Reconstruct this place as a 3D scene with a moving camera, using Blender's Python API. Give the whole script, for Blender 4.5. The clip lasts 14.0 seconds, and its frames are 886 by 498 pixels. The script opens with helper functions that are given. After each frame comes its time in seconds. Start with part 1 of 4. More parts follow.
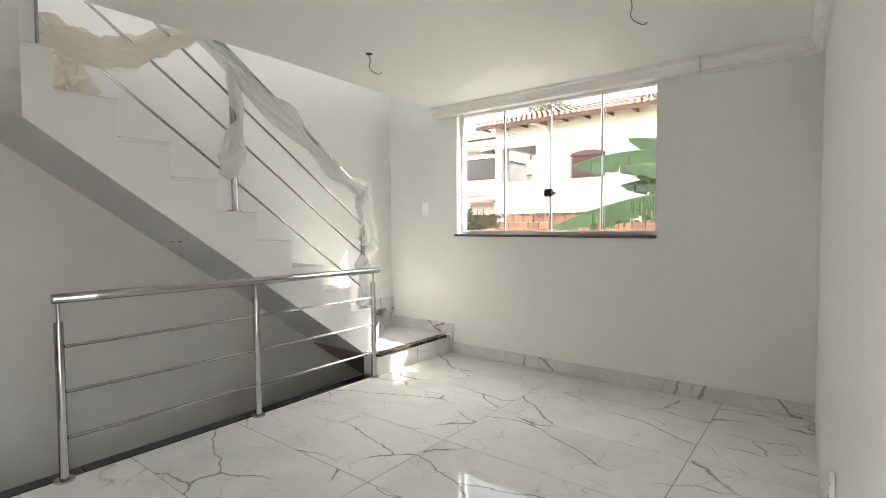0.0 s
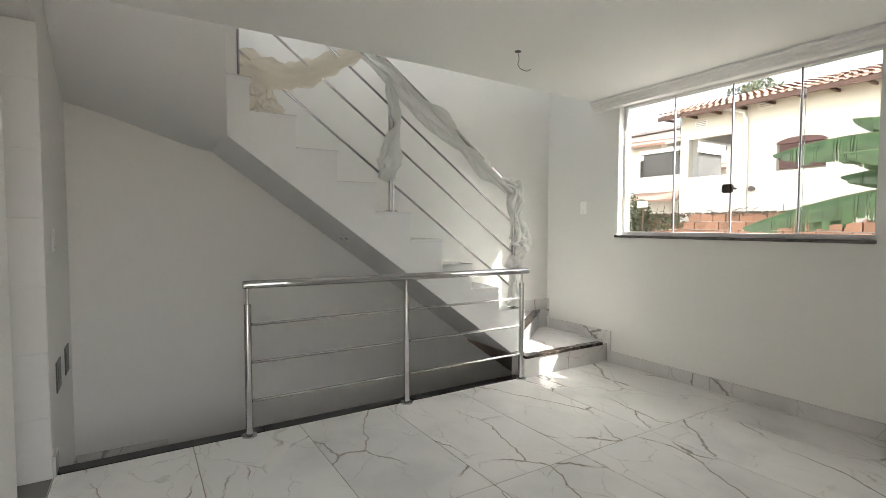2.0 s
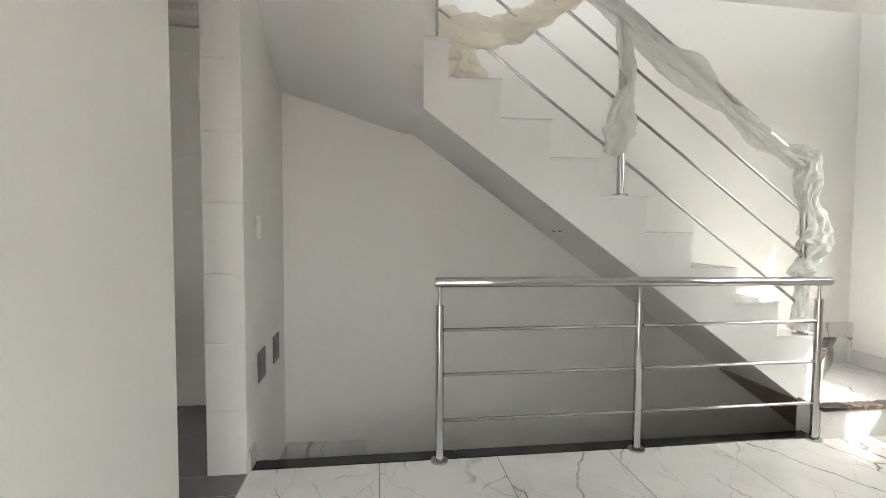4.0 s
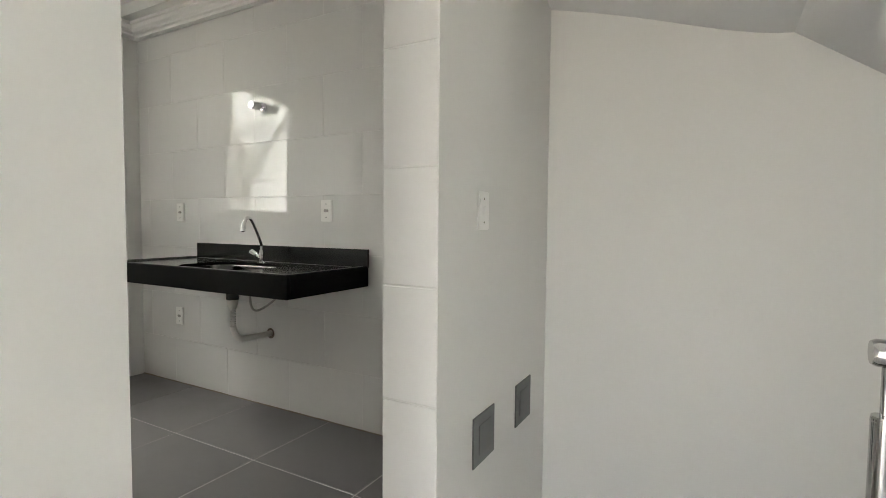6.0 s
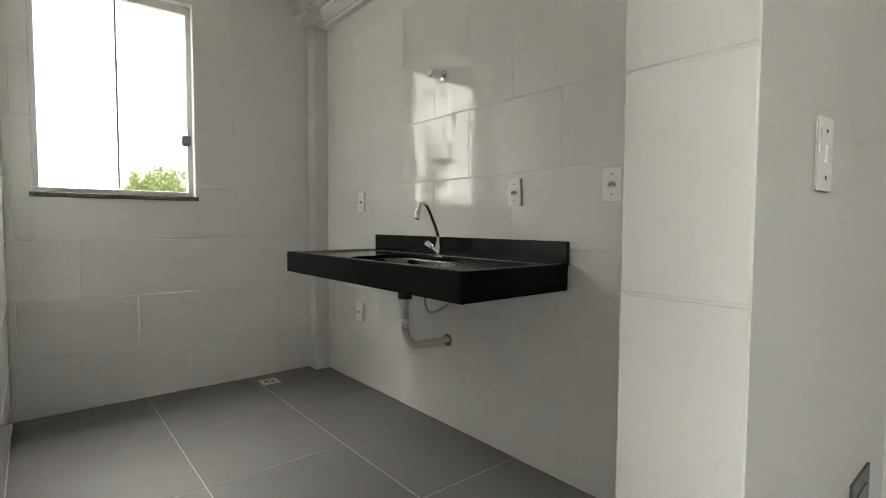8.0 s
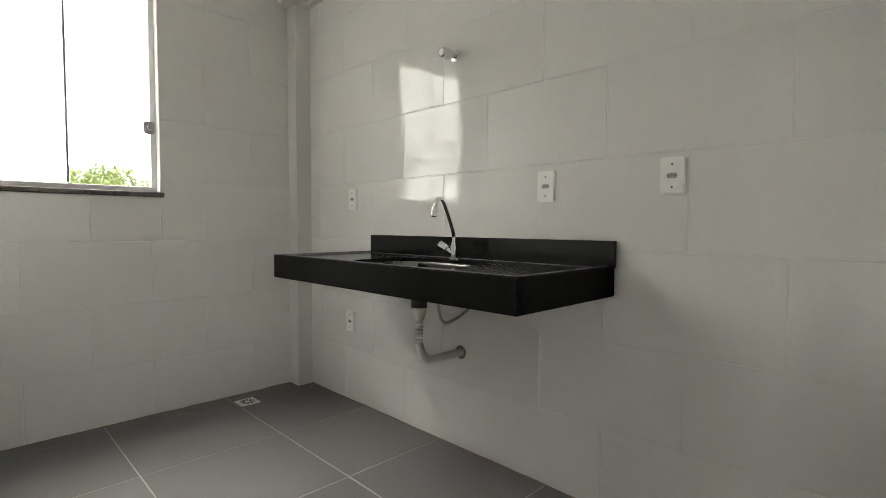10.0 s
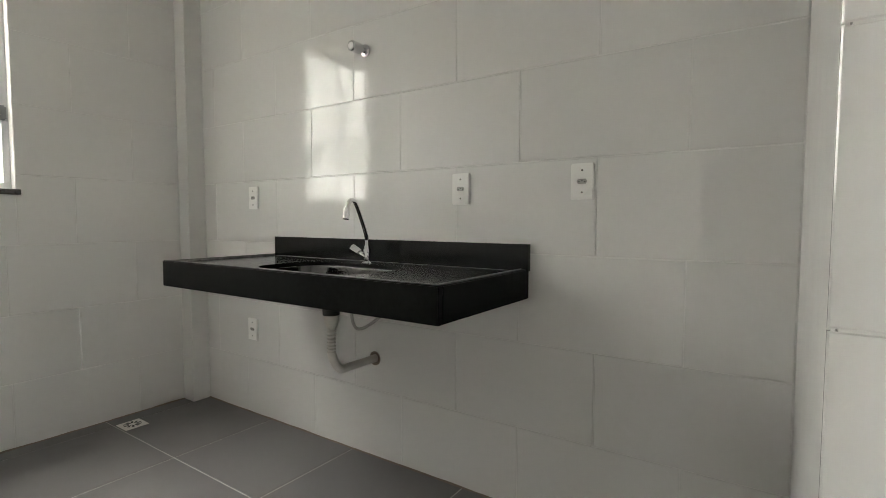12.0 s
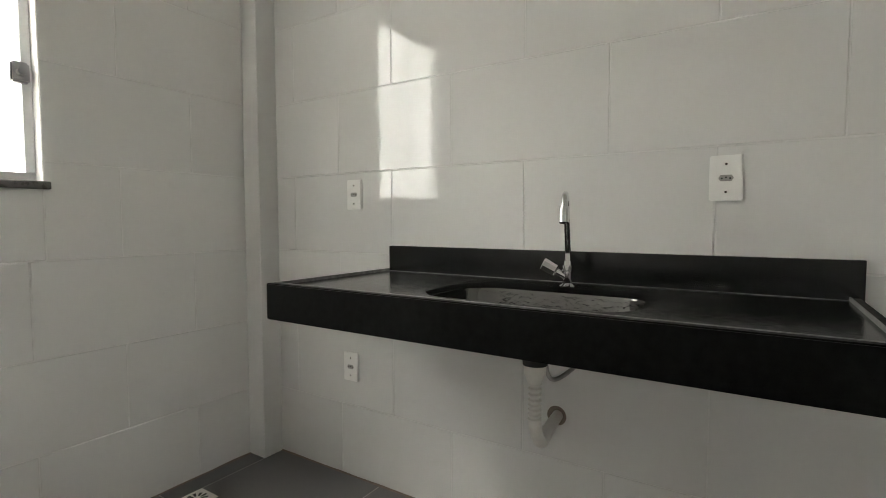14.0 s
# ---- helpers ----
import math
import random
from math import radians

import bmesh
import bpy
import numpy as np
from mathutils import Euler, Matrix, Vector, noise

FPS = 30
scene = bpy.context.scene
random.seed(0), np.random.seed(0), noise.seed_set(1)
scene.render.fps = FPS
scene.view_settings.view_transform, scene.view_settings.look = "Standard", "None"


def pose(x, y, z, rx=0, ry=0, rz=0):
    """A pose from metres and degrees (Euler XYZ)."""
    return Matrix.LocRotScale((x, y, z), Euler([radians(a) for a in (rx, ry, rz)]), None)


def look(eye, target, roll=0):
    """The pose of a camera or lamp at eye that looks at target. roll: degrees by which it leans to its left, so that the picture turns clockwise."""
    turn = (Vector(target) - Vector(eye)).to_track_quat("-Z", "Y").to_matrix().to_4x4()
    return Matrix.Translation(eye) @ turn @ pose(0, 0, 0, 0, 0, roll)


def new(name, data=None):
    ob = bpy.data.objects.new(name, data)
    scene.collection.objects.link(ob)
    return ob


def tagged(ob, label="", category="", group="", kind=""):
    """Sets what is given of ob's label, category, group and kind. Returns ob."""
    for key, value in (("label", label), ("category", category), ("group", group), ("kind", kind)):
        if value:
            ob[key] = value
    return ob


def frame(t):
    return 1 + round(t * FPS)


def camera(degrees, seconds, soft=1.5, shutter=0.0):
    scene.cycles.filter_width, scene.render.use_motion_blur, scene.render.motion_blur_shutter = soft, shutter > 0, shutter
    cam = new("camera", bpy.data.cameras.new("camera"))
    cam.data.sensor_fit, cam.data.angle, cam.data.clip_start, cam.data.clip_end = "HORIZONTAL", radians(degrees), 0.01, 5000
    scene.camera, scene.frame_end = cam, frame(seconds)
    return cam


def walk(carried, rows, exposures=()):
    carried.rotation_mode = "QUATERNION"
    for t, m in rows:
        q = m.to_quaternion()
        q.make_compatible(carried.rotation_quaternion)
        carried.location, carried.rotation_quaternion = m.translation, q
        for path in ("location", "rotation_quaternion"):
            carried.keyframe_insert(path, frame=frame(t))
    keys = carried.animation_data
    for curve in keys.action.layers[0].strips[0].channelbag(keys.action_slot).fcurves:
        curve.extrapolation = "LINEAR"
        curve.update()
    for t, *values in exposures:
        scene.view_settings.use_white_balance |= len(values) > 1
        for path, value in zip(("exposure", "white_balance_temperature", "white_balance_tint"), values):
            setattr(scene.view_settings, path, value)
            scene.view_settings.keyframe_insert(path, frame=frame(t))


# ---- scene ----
cam = camera(83.9, 14.0, soft=0.5)
PATH = [
    (0, (2.877, -3.78, 1.217), (1.645, -2.207, 1.126), -0.3),
    (0.5, (2.877, -3.765, 1.227), (1.563, -2.26, 1.141), -0.3),
    (1, (2.888, -3.731, 1.237), (1.466, -2.328, 1.147), -0.3),
    (1.5, (2.91, -3.677, 1.221), (1.361, -2.415, 1.135), -0.2),
    (2, (2.98, -3.605, 1.225), (1.282, -2.552, 1.13), 0.1),
    (2.5, (2.979, -3.488, 1.233), (1.143, -2.702, 1.124), 0.3),
    (3, (2.884, -3.385, 1.201), (0.966, -2.826, 1.099), 0.1),
    (3.5, (2.65, -3.369, 1.198), (0.69, -2.987, 1.087), 0.1),
    (4, (2.351, -3.37, 1.159), (0.37, -3.112, 1.063), 0.2),
    (4.2, (2.217, -3.322, 1.164), (0.225, -3.159, 1.068), 0.1),
    (6.3, (1.012, -3.36, 1.101), (-0.657, -4.457, 0.993), 0.4),
    (6.5, (0.951, -3.419, 1.101), (-0.67, -4.584, 0.989), 0.3),
    (7, (0.79, -3.532, 1.076), (-0.67, -4.894, 0.971), 0.4),
    (7.5, (0.702, -3.633, 1.052), (-0.616, -5.134, 0.948), 0.3),
    (7.7, (0.686, -3.683, 1.04), (-0.59, -5.219, 0.937), 0.3),
    (9.8, (0.704, -4.12, 1.028), (-0.644, -5.594, 0.928), 0.2),
    (10, (0.7, -4.137, 1.019), (-0.706, -5.556, 0.925), 0.2),
    (10.5, (0.691, -4.172, 1.012), (-0.842, -5.452, 0.91), 0.2),
    (11, (0.693, -4.188, 1.013), (-0.916, -5.37, 0.908), 0.1),
    (11.5, (0.696, -4.194, 1.022), (-0.945, -5.331, 0.912), 0.1),
    (12, (0.68, -4.203, 1.052), (-0.97, -5.327, 0.936), 0.1),
    (12.5, (0.592, -4.318, 1.067), (-1.08, -5.41, 0.965), 0.1),
    (13, (0.58, -4.533, 1.062), (-1.108, -5.599, 0.958), -0.1),
    (13.5, (0.578, -4.824, 1.054), (-1.118, -5.88, 0.949), 0.0),
    (14, (0.563, -5.132, 1.059), (-1.119, -6.209, 0.949), -0.1),
]
walk(cam, [(t, look(e, g, r)) for t, e, g, r in PATH], ((0.0, 2.36), (1.2, 2.27), (2.5, 1.97), (3.3, 2.04), (4.1, 2.62), (6.5, 2.96), (7.5, 2.80), (10.0, 2.98), (14.0, 3.0)))

# ---- light ----
SUN = Vector((1.5, 1.0, 1.72)).normalized()
world = bpy.data.worlds.new("sky")
scene.world = world
world.use_nodes = True
wn = world.node_tree
sky = wn.nodes.new("ShaderNodeTexSky")
sky.sky_type = "NISHITA"
sky.sun_disc = False
sky.sun_elevation = math.asin(SUN.z)
sky.sun_rotation = math.atan2(SUN.x, SUN.y)
sky.dust_density = 3.0
wn.nodes["Background"].inputs["Strength"].default_value = 0.15
haze = wn.nodes.new("ShaderNodeHueSaturation")
haze.inputs["Saturation"].default_value = 0.45
wn.links.new(sky.outputs["Color"], haze.inputs["Color"])
wn.links.new(haze.outputs["Color"], wn.nodes["Background"].inputs["Color"])
sun_data = bpy.data.lights.new("sun", "SUN")
sun_data.energy, sun_data.angle, sun_data.color = 4.0, radians(0.5), (1.0, 0.95, 0.87)
sun = new("sun", sun_data)
sun.matrix_world = look(SUN * 30, (0, 0, 0))

# area lamp added outside, high over the kitchen window, to boost its sky light
lamp_data = bpy.data.lights.new("kitchen_sky_fill", "AREA")
lamp_data.shape, lamp_data.size, lamp_data.size_y = "RECTANGLE", 3.2, 2.4
lamp_data.energy, lamp_data.color = 120.0, (1.0, 0.957, 0.87)
lamp = new("kitchen_sky_fill", lamp_data)
lamp.matrix_world = look((0.50, -8.9, 4.75), (0.2, -6.2, 1.2))

# added lamp beyond the room's wide window, lifting the daylight indoors
sky_data = bpy.data.lights.new("room_sky_fill", "AREA")
sky_data.shape, sky_data.size, sky_data.size_y = "RECTANGLE", 2.8, 1.2
sky_data.energy, sky_data.color = 12.0, (1.0, 0.965, 0.89)
room_lamp = new("room_sky_fill", sky_data)
room_lamp.matrix_world = look((1.0, 1.5, 4.0), (1.0, -2.5, 0.9))

# ---- plan, metres ----
XS = -0.155      # face of the stair and edge of the ceiling
XF0, XF1 = -0.78, -0.925   # stair wall at the window end and at the kitchen end
YK, YK2 = -3.98, -4.155    # partition to the kitchen
XW = -0.922      # tiled sink wall
XL = 0.80        # tiled wall opposite
YW = -7.07       # tiled window wall of the kitchen
OPX0, OPX1, OPZ = 0.012, 0.785, 2.165  # opening into the kitchen
XR0, XR1 = 2.835, 2.945  # right wall at the window end and at its free end
YR = -3.20       # free end of the right wall
ZC = 2.38        # ceiling of the room
FALL = 0.040     # the ceiling sinks towards the window
ZKC = 2.62       # ceiling of the kitchen
GROUND = -2.9


def xfar(y):
    return XF0 + (XF1 - XF0) * (y / YK)


# ---- materials ----
def nodes_of(name):
    m = bpy.data.materials.new(name)
    m.use_nodes = True
    return m, m.node_tree.nodes, m.node_tree.links, m.node_tree.nodes["Principled BSDF"]


def surface(name, color, rough=0.5, metal=0.0, vary=0.06, scale=3.0, grain=60.0, bump=0.05, island=0.0, rough_vary=0.08, coat=0.0, spec=0.5):
    """A surface with a broad and a fine variation of colour and roughness, and fine relief."""
    m, n, l, p = nodes_of(name)
    tc = n.new("ShaderNodeTexCoord")
    info = n.new("ShaderNodeObjectInfo")
    add = n.new("ShaderNodeVectorMath"); add.operation = "MULTIPLY_ADD"
    l.new(info.outputs["Random"], add.inputs[0]); add.inputs[1].default_value = (37, 19, 53)
    l.new(tc.outputs["Object"], add.inputs[2])
    broad = n.new("ShaderNodeTexNoise"); broad.inputs["Scale"].default_value = scale; broad.inputs["Detail"].default_value = 5
    fine = n.new("ShaderNodeTexNoise"); fine.inputs["Scale"].default_value = grain; fine.inputs["Detail"].default_value = 4
    for t in (broad, fine):
        l.new(add.outputs[0], t.inputs["Vector"])
    both = n.new("ShaderNodeMath"); both.operation = "MULTIPLY_ADD"
    l.new(fine.outputs["Fac"], both.inputs[0]); both.inputs[1].default_value = 0.5
    l.new(broad.outputs["Fac"], both.inputs[2])
    value = n.new("ShaderNodeMapRange")
    value.inputs["From Min"].default_value, value.inputs["From Max"].default_value = 0.45, 1.05
    value.inputs["To Min"].default_value, value.inputs["To Max"].default_value = 1 - vary, 1 + vary
    l.new(both.outputs[0], value.inputs["Value"])
    last = value.outputs[0]
    if island:
        r = n.new("ShaderNodeMapRange"); r.inputs["To Min"].default_value, r.inputs["To Max"].default_value = 1 - island, 1 + island
        l.new(info.outputs["Random"], r.inputs["Value"])
        k = n.new("ShaderNodeMath"); k.operation = "MULTIPLY"
        l.new(last, k.inputs[0]); l.new(r.outputs[0], k.inputs[1])
        last = k.outputs[0]
    tint = n.new("ShaderNodeVectorMath"); tint.operation = "SCALE"
    tint.inputs[0].default_value = color
    l.new(last, tint.inputs["Scale"])
    l.new(tint.outputs[0], p.inputs["Base Color"])
    rr = n.new("ShaderNodeMapRange"); rr.inputs["From Min"].default_value, rr.inputs["From Max"].default_value = 0.3, 0.7
    rr.inputs["To Min"].default_value, rr.inputs["To Max"].default_value = max(0.02, rough - rough_vary), min(1, rough + rough_vary)
    l.new(broad.outputs["Fac"], rr.inputs["Value"]); l.new(rr.outputs[0], p.inputs["Roughness"])
    p.inputs["Metallic"].default_value = metal
    p.inputs["Specular IOR Level"].default_value = spec
    p.inputs["Coat Weight"].default_value = coat
    if bump:
        b = n.new("ShaderNodeBump"); b.inputs["Strength"].default_value = bump; b.inputs["Distance"].default_value = 0.01
        l.new(both.outputs[0], b.inputs["Height"]); l.new(b.outputs[0], p.inputs["Normal"])
    return m


def marble(name, rough=0.06, vein=1.0, tone=1.0):
    m, n, l, p = nodes_of(name)
    tc = n.new("ShaderNodeTexCoord"); info = n.new("ShaderNodeObjectInfo")
    add = n.new("ShaderNodeVectorMath"); add.operation = "MULTIPLY_ADD"
    l.new(info.outputs["Random"], add.inputs[0]); add.inputs[1].default_value = (41, 23, 67)
    l.new(tc.outputs["Object"], add.inputs[2])
    warp = n.new("ShaderNodeTexNoise"); warp.inputs["Scale"].default_value = 2.4; warp.inputs["Detail"].default_value = 6; warp.inputs["Roughness"].default_value = 0.58
    l.new(add.outputs[0], warp.inputs["Vector"])
    off = n.new("ShaderNodeVectorMath"); off.operation = "MULTIPLY_ADD"
    l.new(warp.outputs["Color"], off.inputs[0]); off.inputs[1].default_value = (0.26, 0.26, 0.26)
    l.new(add.outputs[0], off.inputs[2])
    turn = n.new("ShaderNodeMapping"); turn.inputs["Rotation"].default_value = (0, 0, radians(33)); turn.inputs["Scale"].default_value = (1.0, 2.1, 1.0)
    l.new(off.outputs[0], turn.inputs["Vector"])
    total = None
    for scale, width, dark in ((1.05, 0.0150, 0.80), (2.1, 0.006, 0.34)):
        v = n.new("ShaderNodeTexVoronoi"); v.feature = "DISTANCE_TO_EDGE"; v.inputs["Scale"].default_value = scale
        l.new(turn.outputs[0], v.inputs["Vector"])
        line = n.new("ShaderNodeMapRange"); line.interpolation_type = "SMOOTHSTEP"
        line.inputs["From Max"].default_value = width * scale
        line.inputs["To Min"].default_value, line.inputs["To Max"].default_value = dark * vein, 0.0
        l.new(v.outputs["Distance"], line.inputs["Value"])
        mask = n.new("ShaderNodeTexNoise"); mask.inputs["Scale"].default_value = 2.4 * scale; mask.inputs["Detail"].default_value = 3
        l.new(add.outputs[0], mask.inputs["Vector"])
        cut = n.new("ShaderNodeMapRange"); cut.inputs["From Min"].default_value, cut.inputs["From Max"].default_value = 0.40, 0.54
        l.new(mask.outputs["Fac"], cut.inputs["Value"])
        k = n.new("ShaderNodeMath"); k.operation = "MULTIPLY"
        l.new(line.outputs[0], k.inputs[0]); l.new(cut.outputs[0], k.inputs[1])
        if total is None:
            total = k.outputs[0]
        else:
            s = n.new("ShaderNodeMath"); s.operation = "MAXIMUM"
            l.new(total, s.inputs[0]); l.new(k.outputs[0], s.inputs[1]); total = s.outputs[0]
    cloud = n.new("ShaderNodeTexNoise"); cloud.inputs["Scale"].default_value = 2.2; cloud.inputs["Detail"].default_value = 6
    l.new(off.outputs[0], cloud.inputs["Vector"])
    base = n.new("ShaderNodeMix"); base.data_type = "RGBA"
    base.inputs[6].default_value, base.inputs[7].default_value = (0.83 * tone, 0.82 * tone, 0.80 * tone, 1), (0.68 * tone, 0.675 * tone, 0.665 * tone, 1)
    cr = n.new("ShaderNodeMapRange"); cr.inputs["From Min"].default_value, cr.inputs["From Max"].default_value = 0.48, 0.75
    l.new(cloud.outputs["Fac"], cr.inputs["Value"]); l.new(cr.outputs[0], base.inputs[0])
    mix = n.new("ShaderNodeMix"); mix.data_type = "RGBA"
    mix.inputs[7].default_value = (0.17, 0.135, 0.095, 1)
    l.new(total, mix.inputs[0]); l.new(base.outputs[2], mix.inputs[6])
    l.new(mix.outputs[2], p.inputs["Base Color"])
    p.inputs["Roughness"].default_value = rough
    p.inputs["Specular IOR Level"].default_value = 0.5
    return m


def glass(name, tint=(0.97, 0.99, 0.98)):
    m, n, l, p = nodes_of(name)
    p.inputs["Base Color"].default_value = (*tint, 1)
    p.inputs["Transmission Weight"].default_value = 1
    p.inputs["Roughness"].default_value = 0.0
    p.inputs["IOR"].default_value = 1.45
    return m


def plastic_film(name, color=(0.82, 0.83, 0.80)):
    m, n, l, p = nodes_of(name)
    p.inputs["Base Color"].default_value = (*color, 1)
    p.inputs["Roughness"].default_value = 0.22
    tc = n.new("ShaderNodeTexCoord")
    t = n.new("ShaderNodeTexNoise"); t.inputs["Scale"].default_value = 22; t.inputs["Detail"].default_value = 6; t.inputs["Distortion"].default_value = 1.5
    l.new(tc.outputs["Object"], t.inputs["Vector"])
    b = n.new("ShaderNodeBump"); b.inputs["Strength"].default_value = 0.35; b.inputs["Distance"].default_value = 0.01
    l.new(t.outputs["Fac"], b.inputs["Height"]); l.new(b.outputs[0], p.inputs["Normal"])
    tr = n.new("ShaderNodeBsdfTranslucent"); tr.inputs["Color"].default_value = (*color, 1)
    cl = n.new("ShaderNodeBsdfTransparent")
    a = n.new("ShaderNodeMixShader"); a.inputs[0].default_value = 0.45
    l.new(p.outputs[0], a.inputs[1]); l.new(tr.outputs[0], a.inputs[2])
    c = n.new("ShaderNodeMixShader"); c.inputs[0].default_value = 0.22
    l.new(a.outputs[0], c.inputs[1]); l.new(cl.outputs[0], c.inputs[2])
    l.new(c.outputs[0], n["Material Output"].inputs["Surface"])
    return m


# cool white for the stairs; shade on face and soffit is put into its tone
STAIR_SHADE = surface("cool white plaster toned down for shade", (0.69, 0.695, 0.69), 0.6, vary=0.025, scale=1.6, grain=80, bump=0.05)
PAINT = surface("white wall paint", (0.75, 0.748, 0.72), 0.55, vary=0.02, scale=1.2, grain=90, bump=0.04)
CEIL = surface("white ceiling paint", (0.80, 0.805, 0.78), 0.65, vary=0.015, scale=0.9, grain=110, bump=0.03)
PLASTER = surface("gypsum", (0.80, 0.79, 0.77), 0.6, vary=0.015, scale=2, grain=120, bump=0.02)
MARBLE = marble("polished marble tile", 0.03, 1.0, 0.95)
MARBLE_TRIM = marble("marble skirting", 0.12, 1.0, 0.8)
GROUT = surface("grey grout", (0.27, 0.245, 0.21), 0.85, vary=0.12, scale=9, grain=200, bump=0.1)
GROUT_K = surface("pale grey grout", (0.44, 0.43, 0.41), 0.85, vary=0.12, scale=9, grain=200, bump=0.1)
GROUT_W = surface("white grout", (0.79, 0.785, 0.765), 0.7, vary=0.05, scale=9, grain=200, bump=0.06)
TILE = surface("glossy white wall tile", (0.785, 0.78, 0.76), 0.06, vary=0.012, scale=1.6, grain=40, bump=0.006, island=0.012, rough_vary=0.03)
FLOORTILE = surface("grey floor tile", (0.135, 0.132, 0.130), 0.42, vary=0.10, scale=5, grain=180, bump=0.03, island=0.05)
GRANITE = surface("black granite", (0.006, 0.006, 0.006), 0.17, vary=0.8, scale=45, grain=500, bump=0.0, rough_vary=0.03, spec=0.42)
HONED = surface("honed black granite", (0.0045, 0.0045, 0.0045), 0.5, vary=0.8, scale=45, grain=500, bump=0.02, spec=0.06)
NOSING = surface("dark brown granite", (0.035, 0.025, 0.02), 0.25, vary=0.35, scale=22, grain=300, bump=0.04)
STEEL = surface("polished stainless steel", (0.48, 0.475, 0.465), 0.07, 1.0, vary=0.04, scale=8, grain=120, bump=0.008, rough_vary=0.05)
CHROME = surface("chrome", (0.75, 0.75, 0.76), 0.06, 1.0, vary=0.01, scale=5, grain=80, bump=0.0, rough_vary=0.02)
BOWL = surface("brushed steel bowl", (0.15, 0.147, 0.142), 0.05, 1.0, vary=0.08, scale=16, grain=90, bump=0.10, rough_vary=0.03)
WHITEPLASTIC = surface("white plastic", (0.92, 0.915, 0.89), 0.32, vary=0.015, scale=10, grain=90, bump=0.0)
PIPE = surface("white pvc", (0.80, 0.775, 0.73), 0.4, vary=0.06, scale=14, grain=90, bump=0.02)
GREYPLATE = surface("grey plastic plate", (0.115, 0.12, 0.118), 0.45, vary=0.05, scale=8, grain=150, bump=0.02)
# white plastic greyed: the socket recess's shade is put into the colour
SOCKET = surface("shaded white plastic", (0.40, 0.39, 0.37), 0.5, vary=0.05, bump=0.0)
HOSE = surface("grey flexible hose", (0.42, 0.41, 0.39), 0.4, 0.2, vary=0.1, scale=40, bump=0.0)
RIMGREY = surface("pale grey rim line", (0.24, 0.235, 0.23), 0.4, vary=0.5, scale=30, bump=0.05)
DARK = surface("dark hole", (0.03, 0.03, 0.03), 0.7, vary=0.1, bump=0.0)
ALU = surface("white aluminium frame", (0.72, 0.72, 0.73), 0.35, vary=0.03, scale=6, grain=100, bump=0.01)
GREYALU = surface("grey aluminium", (0.38, 0.38, 0.40), 0.35, 0.6, vary=0.04, scale=6, grain=100, bump=0.01)
LOCK = surface("dark bronze lock", (0.06, 0.05, 0.045), 0.35, 0.7, vary=0.1, scale=20, bump=0.02)
SILL = surface("grey granite sill", (0.10, 0.095, 0.09), 0.3, vary=0.3, scale=40, grain=300, bump=0.03)
GLASS = glass("clear window glass")
FILM = plastic_film("milky plastic film")
FILM_Y = plastic_film("yellowed plastic film", (0.88, 0.83, 0.73))
WIRE = surface("grey wire", (0.25, 0.24, 0.22), 0.5, vary=0.1, bump=0.0)
HOUSE = surface("cream house paint", (0.68, 0.65, 0.575), 0.8, vary=0.05, scale=0.8, grain=30, bump=0.08)
HOUSEW = surface("white house paint", (0.82, 0.82, 0.80), 0.8, vary=0.05, scale=0.6, grain=30, bump=0.08)
# stands for the pit's shade; also soiled grout and the pipe's rough hole
SHADE_DIRT = surface("brown for pit shade and dirt", (0.24, 0.195, 0.16), 0.9, vary=0.25, scale=6, grain=60, bump=0.15)
CONCRETE = surface("weathered concrete", (0.34, 0.33, 0.32), 0.9, vary=0.25, scale=1.3, grain=25, bump=0.2)
STAINED = surface("stained grey concrete", (0.10, 0.098, 0.095), 0.9, vary=0.35, scale=1.1, grain=25, bump=0.2)
ROOF = surface("clay roof tile", (0.34, 0.215, 0.165), 0.8, vary=0.3, scale=4, grain=50, bump=0.15, island=0.2)
BRICK = surface("red hollow brick", (0.29, 0.155, 0.10), 0.9, vary=0.2, scale=9, grain=80, bump=0.25, island=0.22)
MORTAR = surface("brick mortar", (0.27, 0.23, 0.19), 0.95, vary=0.15, scale=12, grain=90, bump=0.2)
WOOD = surface("dark brown timber", (0.10, 0.05, 0.035), 0.6, vary=0.2, scale=8, grain=80, bump=0.1)
SHUTTER = surface("dark red shutter", (0.085, 0.03, 0.027), 0.5, vary=0.12, scale=8, grain=80, bump=0.05)
LEAF = surface("banana leaf", (0.042, 0.088, 0.028), 0.4, vary=0.5, scale=9, grain=40, bump=0.15)
LEAFDRY = surface("dry banana leaf", (0.30, 0.20, 0.09), 0.7, vary=0.3, scale=8, grain=40, bump=0.2)
STALK = surface("banana stalk", (0.14, 0.16, 0.06), 0.6, vary=0.25, scale=10, grain=50, bump=0.1)
FOLIAGE = surface("tree foliage", (0.19, 0.235, 0.085), 0.55, vary=0.35, scale=3, grain=20, bump=0.1)
SHRUB = surface("dark shrub leaves", (0.075, 0.085, 0.04), 0.55, vary=0.4, scale=5, grain=30, bump=0.1)
BARK = surface("bark", (0.12, 0.09, 0.065), 0.9, vary=0.3, scale=8, grain=50, bump=0.3)
SOIL = surface("dry ground", (0.20, 0.16, 0.11), 0.95, vary=0.3, scale=0.3, grain=8, bump=0.3)


